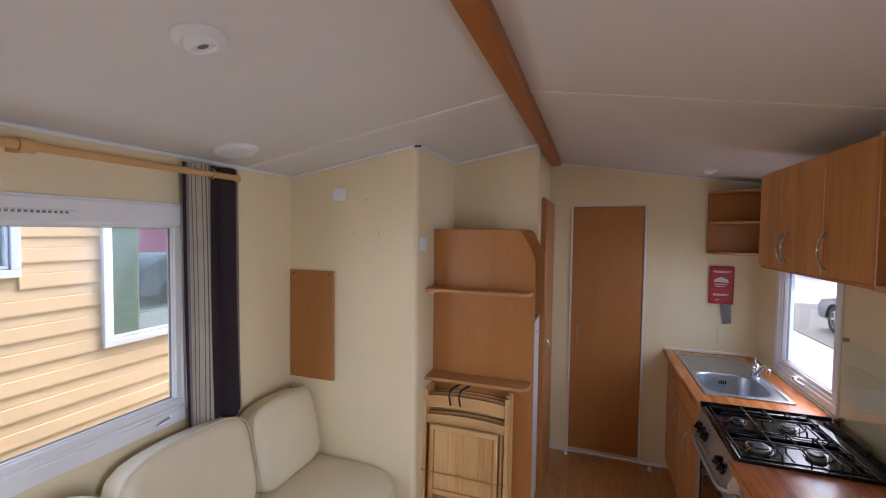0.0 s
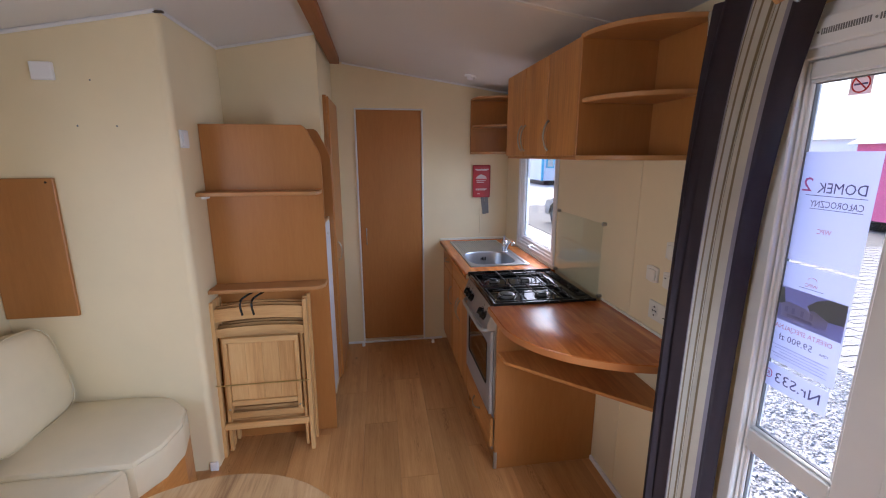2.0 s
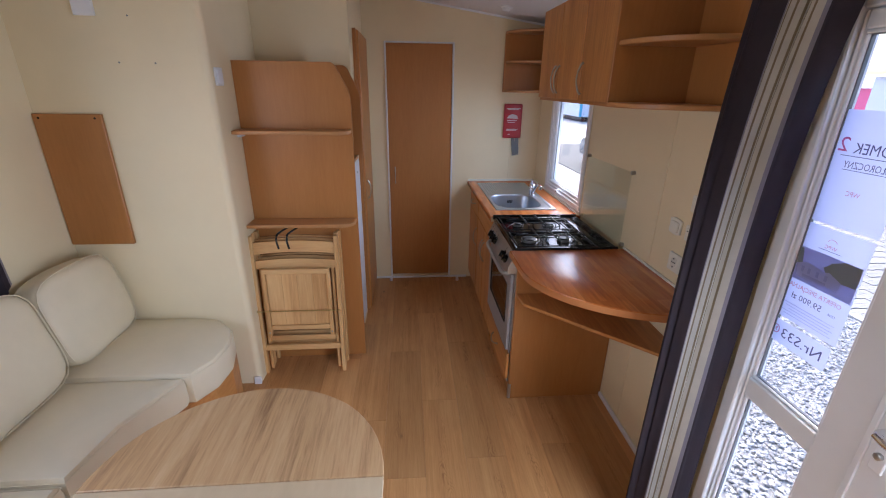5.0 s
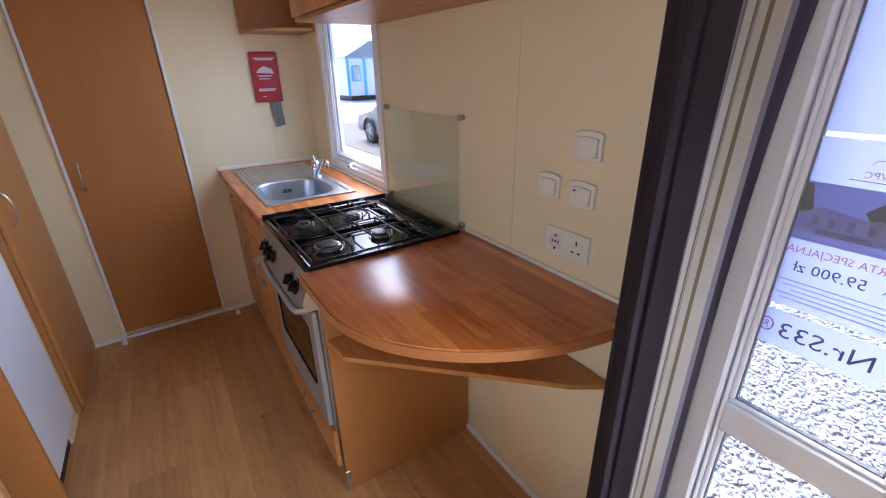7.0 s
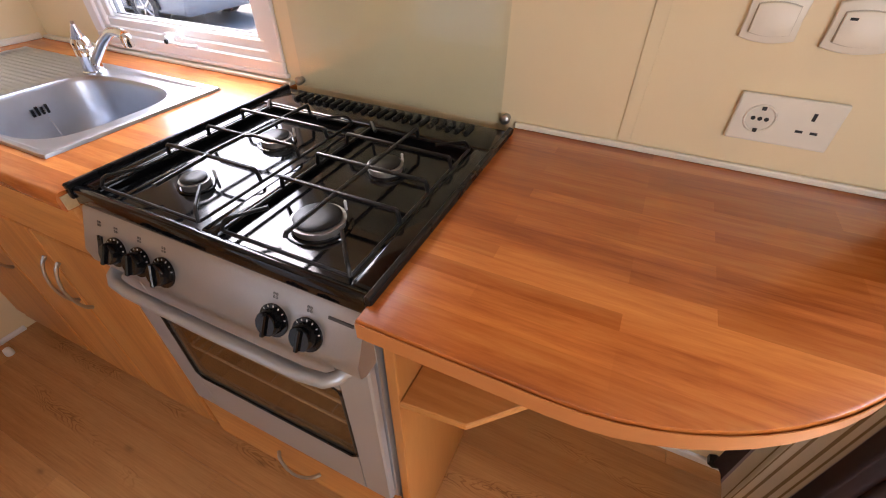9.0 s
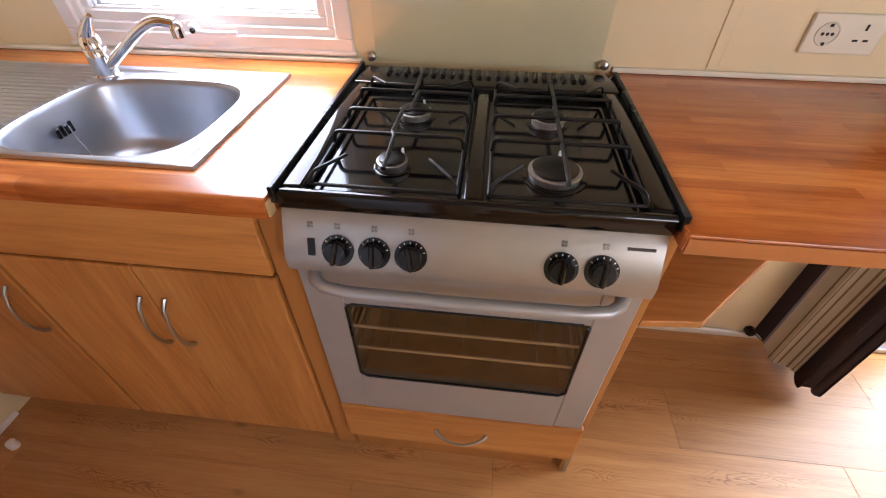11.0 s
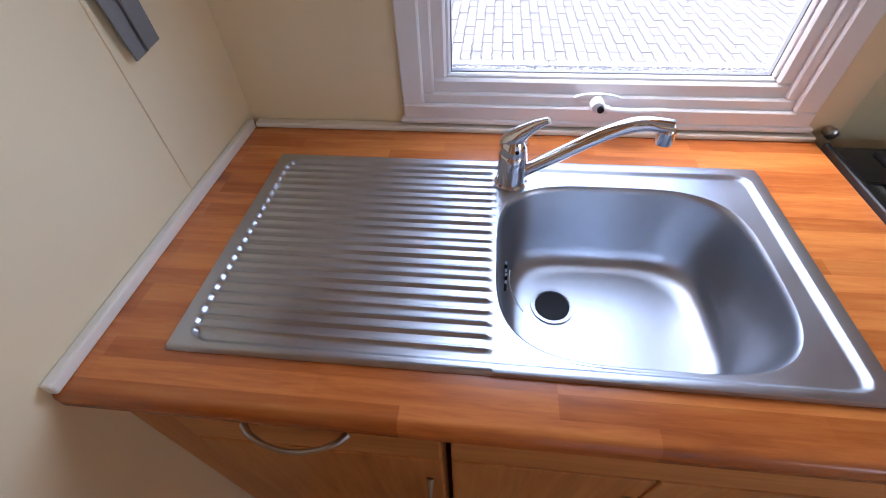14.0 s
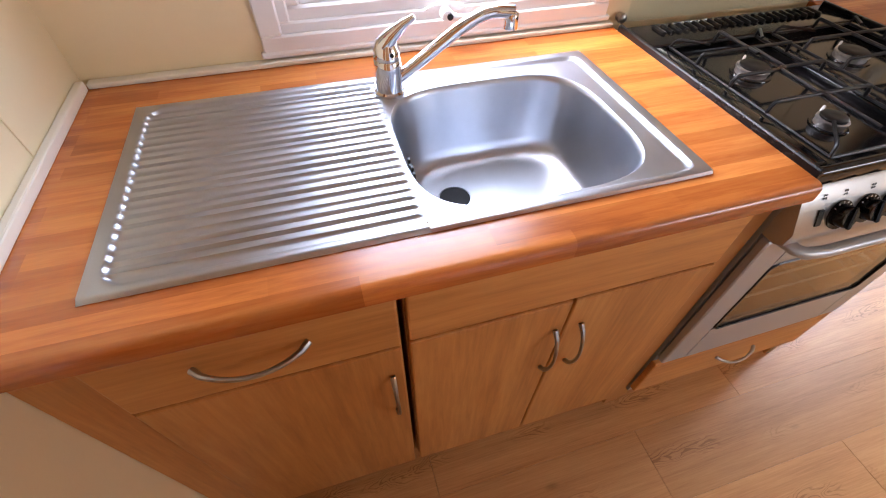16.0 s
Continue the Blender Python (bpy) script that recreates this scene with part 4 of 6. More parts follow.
for x0, x1, drop, y in ((-0.238, -0.218, 0.0, -0.012), (-0.205, -0.196, 0.006, -0.017)):
    part("pull_tab", prism([(x0, 1.27), (x0 + 0.03, 1.27), (x1 + 0.03, 1.121 + drop), (x1, 1.118 + drop)], "y", y, y + 0.003), GREY, fb, "grey webbing tab")

to_end_wall(fb)

# ---- doors and cupboards at the far end ----
door = tagged(new("door_1"), "closed beech-effect flush door in the end wall", kind="structure")
door.matrix_basis = pose(-0.99, 0, 0.04)
part("leaf", box(-1.247, -0.738, -0.004, 0.034, 0.042, 1.958, bevel=0.002), BEECH, door)
bow_handle(door, (-1.2, -0.006, 1.02), (-1.2, -0.006, 0.885), (0, -0.022, 0))
for z in (0.62, 1.2, 1.84):
    part("hinge", tube([(-0.734, -0.008, z), (-0.734, -0.008, z + 0.05)], 0.005, 8), WHITE, door, "", True)
tr = structure("door_trim", box(-1.262, -1.249, -0.010, -0.0005, 0.0, 1.972, bevel=0.002), WHITE, "thin white door edging")
part("trim", box(-0.7365, -0.722, -0.012, -0.0005, 0.0, 1.972, bevel=0.002), WHITE, tr)
part("trim", box(-1.249, -0.7365, -0.009, -0.0005, 1.960, 1.972, bevel=0.002), WHITE, tr)
sk = structure("baseboard", box(-0.72, -0.57, BACK - 0.012, BACK - 0.0005, 0, 0.020, bevel=0.003), WHITE, "narrow white floor edging")
part("edging", box(-1.41, -1.262, BACK - 0.012, BACK - 0.0005, 0, 0.020, bevel=0.003), WHITE, sk)
part("edging", box(-1.249, -0.7365, BACK - 0.008, BACK - 0.0005, 0, 0.016, bevel=0.003), WHITE, sk)
part("edging", box(-0.014, -0.0005, -2.44, -1.634, 0, 0.026, bevel=0.004, seg=2), WHITE, sk)
part("edging", box(-2.01, -1.97, -1.424, -1.4105, 0, 0.05, bevel=0.003), WHITE, sk)
to_end_wall(door, tr)
for x, y in ((-0.662, -0.05), (-1.262, -0.03)):
    st = thing("door_stop", "small white plastic door stop on the floor", "door stop", (x, y, 0), "door stops")
    part("stop", lathe([(0.013, 0), (0.014, 0.012), (0.012, 0.026), (0.005, 0.03)], pose(x, y, 0), 14), WHITE, st, "", True)

# tall cupboard door on the corridor side
wd = thing("wardrobe", "tall beech-effect cupboard with one door and a bow handle", "cupboard", (-1.41, -0.32, 0))
part("frame", box(-1.424, -1.402, -0.60, -0.03, 0.03, 1.985, bevel=0.002), BEECH, wd)
d = part("door", box(-1.402, -1.386, -0.595, -0.04, 0.05, 1.975, bevel=0.003), BEECH, wd)
bow_handle(d, (-1.385, -0.50, 1.02), (-1.385, -0.50, 0.885), (0.024, 0, 0))

# housing for the refrigerator
hs = thing("fridge_housing", "beech-effect tall housing panels with a rounded upper corner", "cupboard", (-1.66, -0.9, 0))
near = [(-1.970, 0.0), (-1.387, 0.0), (-1.387, 1.55), (-1.389, 1.595), (-1.397, 1.63), (-1.452, 1.742), (-1.462, 1.755), (-1.478, 1.765), (-1.970, 1.765)]
part("side_panel", prism(near, "y", -1.15, -1.132, bevel=0.001), BEECH, hs)
part("side_panel", prism([(max(x, -1.424), max(z, 1.24)) for x, z in near[1:-3]] + [(-1.424, 1.69)], "y", -0.622, -0.604), BEECH, hs)
part("side_panel", prism([(max(x + 0.012, -1.93), max(z, 1.2395)) for x, z in near], "y", -0.784, -0.766, bevel=0.001), BEECH, hs)
part("niche_shelf", box(-1.93, -1.41, -1.131, -0.765, 1.222, 1.238), BEECH_X, hs)
part("niche_back", box(-1.936, -1.931, -1.131, -0.785, 1.239, 1.76), BEECH, hs)
FRIDGE = plain("fridge_enamel", (0.78, 0.80, 0.84), 0.3, vary=0.02)
fg = thing("refrigerator", "white two-door refrigerator in its beech housing", "refrigerator", (-1.66, -0.88, 0))
part("body", box(-1.92, -1.458, -1.12, -0.764, 0.03, 1.2, bevel=0.006, seg=2), FRIDGE, fg)
d = part("lower_door", box(-1.457, -1.419, -1.122, -0.632, 0.06, 0.822, bevel=0.012, seg=3), FRIDGE, fg)
d = part("upper_door", box(-1.457, -1.419, -1.122, -0.632, 0.828, 1.2, bevel=0.012, seg=3), FRIDGE, fg)
part("badge", box(-1.4195, -1.4182, -0.78, -0.75, 1.125, 1.135), GREY, d, "small grey badge")
part("kick", box(-1.45, -1.435, -1.12, -0.635, 0.0, 0.058), BLACK, fg)


def wall_shelf(z, fl):
    pts = [(-1.970, -1.1505), (-1.392, -1.1505), (-1.392, -1.215)] + arc(-1.447, -1.215, 0.055, 0.065, 0, -90, 8)[1:] + [(-1.970 - fl, -1.28), (-1.970 - fl, -1.28)][:1]
    th = thing("wall_shelf", "beech-effect shelf with one rounded corner", "shelf", (-1.66, -1.2, z), "alcove shelves")
    part("board", prism(pts, "z", z, z + 0.02, bevel=0.004, seg=2), BEECH_X, th)
    part("bracket", box(-1.9695, -1.948, -1.22, -1.16, z - 0.018, z - 0.0005, bevel=0.002), WHITE, th)


wall_shelf(1.415, 0.0)
wall_shelf(0.918, 0.0)
sw = thing("light_switch", "white plastic light switch on the partition corner", "switch", (-1.96, -1.33, 1.64), "wall switches")
part("plate", box(-1.9715, -1.962, -1.37, -1.29, 1.645, 1.725, bevel=0.003), WHITE, sw)
part("rocker", box(-1.963, -1.957, -1.358, -1.302, 1.657, 1.713, bevel=0.002), WHITE, sw)
sb = thing("sensor_box", "small white plastic box high on the partition", "sensor", (-2.43, -1.41, 1.92))
part("case", box(-2.475, -2.395, -1.432, -1.4105, 1.915, 1.985, bevel=0.004, seg=2), WHITE, sb)
pn = thing("wall_board", "plain beech-effect board screwed to the partition", "panel", (-2.62, -1.42, 0.89))
part("board", box(-2.766, -2.472, -1.428, -1.4105, 0.893, 1.518, bevel=0.002), BEECH, pn)
for x in (-2.5, -2.74):
    part("screw", lathe([(0.005, 0), (0.005, 0.001), (0.002, 0.002)], pose(x, -1.428, 1.50, 90), 10), BLACK, pn)
for x in (-2.347, -2.195, -2.27):
    part("screw_hole", lathe([(0.004, 0), (0.004, 0.0015), (0.001, 0.002)], pose(x, -1.4102, 1.735 if x != -2.27 else 1.92, 90), 8), GREY, structure("wall_plug", lathe([(0.006, 0), (0.006, 0.001), (0.001, 0.0012)], pose(x, -1.4102, 1.735 if x != -2.27 else 1.92, 90), 8), WALL))

# ---- folding chairs ----
def folding_chair(m):
    """A folded slatted chair standing upright: local x across, y towards the room is negative, z up."""
    th = thing("folding_chair", "folded pine slatted chair leaning under the alcove shelf", "chair", (0, 0, 0), "folding chairs")
    W = 0.232
    for s in (-1, 1):
        part("back_leg", box(s * W - 0.011, s * W + 0.011, -0.022, 0.012, 0.0, 0.872, bevel=0.004, seg=2), PINE, th)
        part("seat_leg", box(s * (W - 0.03) - 0.009, s * (W - 0.03) + 0.009, 0.0, 0.026, 0.02, 0.68, bevel=0.003), PINE, th)
    for z0, z1 in ((0.765, 0.832), (0.678, 0.725)):
        bm = bmesh.new()
        n = 12
        rows = []
        for i in range(n + 1):
            x = -W + 0.01 + (2 * W - 0.02) * i / n
            bow = 0.016 * (1 - (2 * i / n - 1) ** 2)
            up = 0.008 * (1 - (2 * i / n - 1) ** 2)
            rows.append([bm.verts.new(p) for p in ((x, -0.010 + bow, z0 + up), (x, 0.006 + bow, z0 + up), (x, 0.006 + bow, z1 + up), (x, -0.010 + bow, z1 + up))])
        for a, b in zip(rows, rows[1:]):
            for k in range(4):
                bm.faces.new((a[k], a[(k + 1) % 4], b[(k + 1) % 4], b[k]))
        bm.faces.new(rows[0])
        bm.faces.new(rows[-1])
        bmesh.ops.recalc_face_normals(bm, faces=bm.faces[:])
        part("back_rail", bm, PINE_X, th, "", True)
    w2 = W - 0.052
    for s in (-1, 1):
        part("seat_rail", box(s * w2 - 0.011, s * w2 + 0.011, -0.034, -0.012, 0.262, 0.655, bevel=0.004, seg=2), PINE, th)
        part("bolt", lathe([(0.006, 0), (0.006, 0.003), (0.003, 0.004)], pose(s * w2, -0.034, 0.285, 90), 10), SATIN, th)
    part("seat_front", box(-w2 - 0.011, w2 + 0.011, -0.036, -0.010, 0.652, 0.682, bevel=0.006, seg=2), PINE_X, th)
    part("seat_bar", box(-w2 + 0.011, w2 - 0.011, -0.032, -0.014, 0.30, 0.328, bevel=0.004), PINE_X, th)
    for k in range(4):
        x = -w2 + 0.012 + k * (2 * w2 - 0.024) / 4
        part("seat_slat", box(x + 0.0003, x + (2 * w2 - 0.024) / 4 - 0.0003, -0.018, -0.008, 0.329, 0.652, bevel=0.0008), PINE, th)
    part("rod", tube([(-W - 0.005, -0.038, 0.425), (W + 0.005, -0.038, 0.425)], 0.0035, 8), plain("brass_rod", (0.5, 0.36, 0.14), 0.35, 0.9), th, "thin brass rod", True)
    part("stretcher", box(-W + 0.011, W - 0.011, -0.022, 0.004, 0.158, 0.194, bevel=0.004), PINE_X, th)
    part("rear_stretcher", box(-W + 0.04, W - 0.04, 0.002, 0.024, 0.21, 0.245, bevel=0.004), PINE_X, th)
    th.matrix_basis = m
    return th


def chair_at(y, lean, dx=0.0, turn=0.0):
    return pose(-1.735 + dx, y, 0, -lean, 0, turn)


chair = folding_chair(chair_at(-1.305, 3.0))
copy_thing(chair, chair_at(-1.252, 2.8, -0.006, 0.6))
copy_thing(chair, chair_at(-1.202, 2.0, 0.004, -0.4))
for x in (-1.80, -1.745):
    hk = thing("wire_hook", "black wire hook holding the folded chairs", "hook", (x, -1.27, 0.84), "chair hooks")
    part("wire", tube(rounded_path([(x + 0.036, -1.25, 0.912), (x + 0.018, -1.30, 0.910), (x, -1.338, 0.902), (x - 0.003, -1.345, 0.865), (x + 0.005, -1.343, 0.822)], 0.02), 0.0055, 8), BLACK, hk, "", True)

# ---- table ----
tb = thing("folding_table", "oval extending table with a pale plywood leaf in oak ends", "table", (-1.536, -2.91, 0))
TL, TR, YA, YB = -1.911, -1.162, -2.727, -3.089
end_pts = [(TR, YA)] + arc(-1.5365, YA, 0.3745, 0.36, 0, 180, 26)[1:]
part("end_leaf", prism(end_pts, "z", 0.698, 0.720, bevel=0.002), ZEBRA, tb, "oak-grain rounded end leaf", True)
part("middle_leaf", box(TL + 0.0005, TR - 0.0005, YB + 0.003, YA - 0.003, 0.699, 0.7195, bevel=0.0012), PLY, tb, "pale worn plywood leaf")
part("end_leaf", prism([(x, YA + YB - y) for x, y in end_pts], "z", 0.698, 0.720, bevel=0.002), ZEBRA, tb, "oak-grain rounded end leaf", True)
part("frame", box(TL + 0.12, TR - 0.12, -3.30, -2.52, 0.63, 0.697), PINE_X, tb)
for y in (-2.6, -3.22):
    for s in (-1, 1):
        part("leg", tube([(-1.536 + s * 0.22, y, 0.0), (-1.536 + s * 0.12, y, 0.63)], 0.016, 10), SATIN, tb, "slim metal leg", True)

# ---- corner sofa ----
def rounded_block(bm, c, h, p=6.0, nu=36, nv=18, wob=0.0, shape=None):
    """A soft rectangular block round c with the half sizes h."""
    rows = []
    for j in range(nv + 1):
        lat = -math.pi / 2 + math.pi * j / nv
        row = []
        for i in range(nu):
            lon = 2 * math.pi * i / nu
            d = Vector((math.cos(lat) * math.cos(lon), math.cos(lat) * math.sin(lon), math.sin(lat)))
            r = (abs(d.x) ** p + abs(d.y) ** p + abs(d.z) ** p) ** (-1 / p)
            v = d * r
            q = Vector((v.x * h[0], v.y * h[1], v.z * h[2]))
            if shape:
                q = shape(q, v)
            q = q + Vector(c)
            if wob:
                q += d * wob * noise.noise(q * 7.0)
            row.append(bm.verts.new(q))
        rows.append(row)
    for a, b in zip(rows, rows[1:]):
        for k in range(nu):
            bm.faces.new((a[k], a[(k + 1) % nu], b[(k + 1) % nu], b[k]))
    bmesh.ops.remove_doubles(bm, verts=bm.verts[:], dist=1e-5)
    bmesh.ops.recalc_face_normals(bm, faces=bm.faces[:])
    return bm


def seat_pad(pts, z0, z1, drop=0.0):
    """A seat pad over an outline, with soft shoulders and a slight crown."""
    bm = bmesh.new()
    cx, cy = sum(p[0] for p in pts) / len(pts), sum(p[1] for p in pts) / len(pts)
    rings = []
    for f, z in ((0.97, z0), (1.0, z0 + 0.02), (1.0, z1 - 0.045), (0.992, z1 - 0.022), (0.965, z1 - 0.006), (0.9, z1), (0.6, z1 + 0.006), (0.25, z1 + 0.008)):
        rings.append([bm.verts.new((cx + (x - cx) * f, cy + (y - cy) * f, z)) for x, y in pts])
    n = len(pts)
    for a, b in zip(rings, rings[1:]):
        for k in range(n):
            bm.faces.new((a[k], a[(k + 1) % n], b[(k + 1) % n], b[k]))
    bm.faces.new(rings[0])
    bm.faces.new(rings[-1])
    bmesh.ops.recalc_face_normals(bm, faces=bm.faces[:])
    return bm


def dense(pts, n=6):
    out = []
    for a, b in zip(pts, pts[1:] + pts[:1]):
        out += [(a[0] + (b[0] - a[0]) * k / n, a[1] + (b[1] - a[1]) * k / n) for k in range(n)]
    return out


sofa = thing("corner_sofa", "cream leatherette fitted corner sofa on a beech-effect base", "sofa", (-2.45, -2.3, 0))
part("base", prism([(-2.765, -1.415), (-2.15, -1.415), (-2.045, -1.5), (-2.005, -1.66), (-2.02, -1.82), (-2.10, -1.94), (-2.2, -2.2), (-2.225, -3.4), (-2.765, -3.4)], "z", 0.0, 0.30), BEECH_Y, sofa, "beech-effect sofa plinth")
end1 = dense([(-2.76, -1.418), (-2.25, -1.418), (-2.12, -1.45), (-2.02, -1.55), (-1.985, -1.68), (-2.0, -1.82), (-2.06, -1.925), (-2.76, -1.93)], 4)
s1 = part("seat_cushion", seat_pad(end1, 0.30, 0.462), CREAM_LEATHER, sofa, "rounded cream end seat", True)
end2 = dense([(-2.76, -1.935), (-2.085, -1.93), (-2.13, -2.05), (-2.19, -2.2), (-2.22, -2.44), (-2.76, -2.45)], 5)
s2_ = part("seat_cushion", seat_pad(end2, 0.30, 0.452), CREAM_LEATHER, sofa, "", True)
end3 = dense([(-2.76, -2.456), (-2.225, -2.45), (-2.22, -2.9), (-2.22, -3.4), (-2.76, -3.4)], 5)
s3_ = part("seat_cushion", seat_pad(end3, 0.30, 0.445), CREAM_LEATHER, sofa, "", True)
for s_, pts, z in ((s1, end1, 0.442), (s2_, end2, 0.432), (s3_, end3, 0.425)):
    part("piping", tube([(x * 1.0, y, z) for x, y in pts], 0.0022, 6, True), CREAM_LEATHER, s_, "", True)


def back_cushion(y0, y1, top, lean, front):
    c = (0, 0, 0)
    hy, hz = (y1 - y0) / 2, (top - 0.45) / 2

    def arch(q, v):
        if q.z > 0:
            q.z *= 1 - 0.10 * abs(v.y) ** 2.6
        return q

    bm = rounded_block(bmesh.new(), c, (0.075, hy, hz), 5.5, 44, 24, 0.004, arch)
    bm.transform(pose(front, (y0 + y1) / 2, 0.452 + hz, 0, lean, 0))
    b = part("back_cushion", bm, CREAM_LEATHER, sofa, "", True)
    path = []
    for k in range(48):
        a = 2 * math.pi * k / 48
        d = Vector((0, math.cos(a), math.sin(a)))
        r = (abs(d.y) ** 5.5 + abs(d.z) ** 5.5) ** (-1 / 5.5)
        z = d.z * r * hz
        if z > 0:
            z *= 1 - 0.10 * abs(d.y * r) ** 2.6
        path.append(pose(front, (y0 + y1) / 2, 0.452 + hz, 0, lean, 0) @ Vector((0.055, d.y * r * hy * 0.99, z * 0.99)))
    part("piping", tube(path, 0.0024, 6, True), CREAM_LEATHER, b, "", True)


back_cushion(-1.895, -1.425, 0.872, -12, -2.635)
back_cushion(-2.50, -1.905, 0.905, -12, -2.635)
back_cushion(-3.10, -2.51, 0.89, -12, -2.635)

# ---- curtains and poles ----
CREAMCLOTH = plain("cream_cloth", (0.72, 0.66, 0.56), 0.85, vary=0.06, scale=12, grain=400, bump=0.3)
TAUPE = plain("taupe_cloth", (0.30, 0.225, 0.13), 0.85, vary=0.08, scale=12, grain=400, bump=0.3)
LILAC = plain("lilac_grey_cloth", (0.36, 0.32, 0.36), 0.85, vary=0.08, scale=12, grain=400, bump=0.3)
CLOTHS = [PURPLE, LILAC, CREAMCLOTH, TAUPE]


def curtain(label, base, top, low, z0, z1, stripes, waves, amp, keep):
    """Cloth hung in soft folds along a bent line, from top to low (three plan points each); stripes are (share of the width, cloth)."""
    th = thing("curtain", label, "curtain", base, "curtains")
    bm = bmesh.new()
    nu, nv = 150, 30
    grid = []
    edges, s0 = [], 0
    whole = sum(w_ for w_, _ in stripes)
    for wdt, k in stripes:
        s0 += wdt / whole
        edges.append((s0, k))

    def bend(p, u):
        return Vector(p[0]) * (1 - u) ** 2 + Vector(p[1]) * 2 * u * (1 - u) + Vector(p[2]) * u * u

    for j in range(nv + 1):
        v = j / nv
        z = z0 + (z1 - z0) * v
        f = v ** keep
        row = []
        for i in range(nu + 1):
            u = i / nu
            p = bend(low, u).lerp(bend(top, u), f)
            q = bend(low, min(1, u + 0.01)).lerp(bend(top, min(1, u + 0.01)), f) - bend(low, u - 0.01).lerp(bend(top, u - 0.01), f)
            d = q.normalized()
            nrm = Vector((-d.y, d.x))
            k = amp * (0.8 + 0.3 * (1 - v)) * (math.sin(2 * math.pi * waves * u + 0.5 * math.sin(3 * v)) + 0.28 * math.sin(2 * math.pi * waves * 2.3 * u + 1.0 + v))
            p = p + nrm * k + d * 0.5 * amp * math.sin(4 * math.pi * waves * u)
            row.append(bm.verts.new((p.x, p.y, z + (0.012 * math.sin(2 * math.pi * waves * u + 1) * (1 - v) ** 8))))
        grid.append(row)
    for j in range(nv):
        for i in range(nu):
            f = bm.faces.new((grid[j][i], grid[j][i + 1], grid[j + 1][i + 1], grid[j + 1][i]))
            u = (i + 0.5) / nu
            f.material_index = next((k for e, k in edges if u <= e), 0)
    bmesh.ops.solidify(bm, geom=bm.faces[:], thickness=0.002)
    ob = part("cloth", bm, CLOTHS[0], th, "", True)
    for c in CLOTHS[1:]:
        ob.data.materials.append(c)
    return th


cream = [(0.018, 2), (0.007, 3), (0.022, 2), (0.008, 3), (0.026, 2), (0.009, 3), (0.022, 2), (0.008, 3), (0.026, 2), (0.008, 3), (0.018, 2), (0.008, 3), (0.018, 2)]
curtain("aubergine curtain with cream striped bands beside the glazed door", (-0.1, -2.4, 0.05), [(-0.048, -2.205), (-0.195, -2.29), (-0.062, -2.575)], [(-0.036, -2.30), (-0.46, -2.435), (-0.034, -2.455)], 0.055, 2.032,
             [(0.06, 0), (0.02, 1)] + cream + [(0.02, 1), (0.52, 0), (0.02, 1)] + [(w_ * 1.05, k_) for w_, k_ in cream[:11]] + [(0.02, 1), (0.13, 0)], 5.2, 0.011, 5.5)
curtain("short aubergine and cream striped curtain beside the lounge window", (-2.7, -2.0, 0.86), [(-2.715, -2.15), (-2.69, -2.0), (-2.70, -1.86)], [(-2.715, -2.135), (-2.68, -2.0), (-2.70, -1.845)], 0.875, 2.03,
              [(0.03, 0), (0.03, 1)] + cream + [(0.01, 3), (0.02, 2), (0.01, 3)] + [(0.02, 1), (0.012, 2), (0.02, 3), (0.016, 2)] + [(0.40, 0), (0.04, 1), (0.02, 2), (0.02, 3), (0.02, 2)], 2.2, 0.017, 1.0)


def pole(x, y0, y1, z, brackets, rings, label, wall):
    th = thing("curtain_pole", label, "curtain pole", (x, (y0 + y1) / 2, z), "curtain poles")
    part("pole", tube([(x, y0, z), (x, y1, z)], 0.0145, 16), ROD, th, "", True)
    for y in brackets:
        part("bracket", box(min(x, wall), max(x, wall), y - 0.014, y + 0.014, z - 0.018, z + 0.016, bevel=0.005, seg=2), ROD, th)
        part("cup", tube([(x, y - 0.02, z), (x, y + 0.02, z)], 0.021, 16), ROD, th, "", True)
    part("finial", lathe([(0.0145, 0), (0.019, 0.006), (0.021, 0.016), (0.015, 0.026), (0.004, 0.03)], pose(x, y0, z, -90, 0, 0), 18), ROD, th, "", True)
    for y in rings:
        part("eyelet", tube([(x + 0.024 * math.cos(a), y + 0.004 * math.sin(a), z + 0.024 * math.sin(a)) for a in [2 * math.pi * k / 18 for k in range(18)]], 0.0045, 8, True), SATIN, th, "brushed metal eyelet ring", True)


pole(-0.09, -2.50, -4.2, 1.994, (-2.46, -3.3), (-2.515,), "pine curtain pole over the glazed door", -0.001)
pole(-2.69, -1.905, -4.2, 1.99, (-2.68, -3.5), (-2.035,), "pine curtain pole over the lounge window", LEFT + 0.001)

# ---- ceiling fittings ----
CREAMTRIM = plain("cream_trim", (0.78, 0.75, 0.70), 0.5)
slope_l = math.degrees(math.atan2(RIDGE_Z - EAVE_L, RIDGE_X - LEFT))
slope_r = math.degrees(math.atan2(RIDGE_Z - EAVE_R, RIGHT - RIDGE_X))
st = None
for nm, x0, x1 in (("ceiling_trim", LEFT + 0.01, RIDGE_X - 0.04), ("ceiling_trim", RIDGE_X + 0.04, RIGHT - 0.01)):
    for y in (-1.76, -3.95):
        bm = prism([(x0, roof_z(x0) - 0.004), (x1, roof_z(x1) - 0.004), (x1, roof_z(x1) + 0.002), (x0, roof_z(x0) + 0.002)], "y", y - 0.014, y + 0.014)
        structure("trim", bm, CREAMTRIM, "flat cover strip over a ceiling joint")
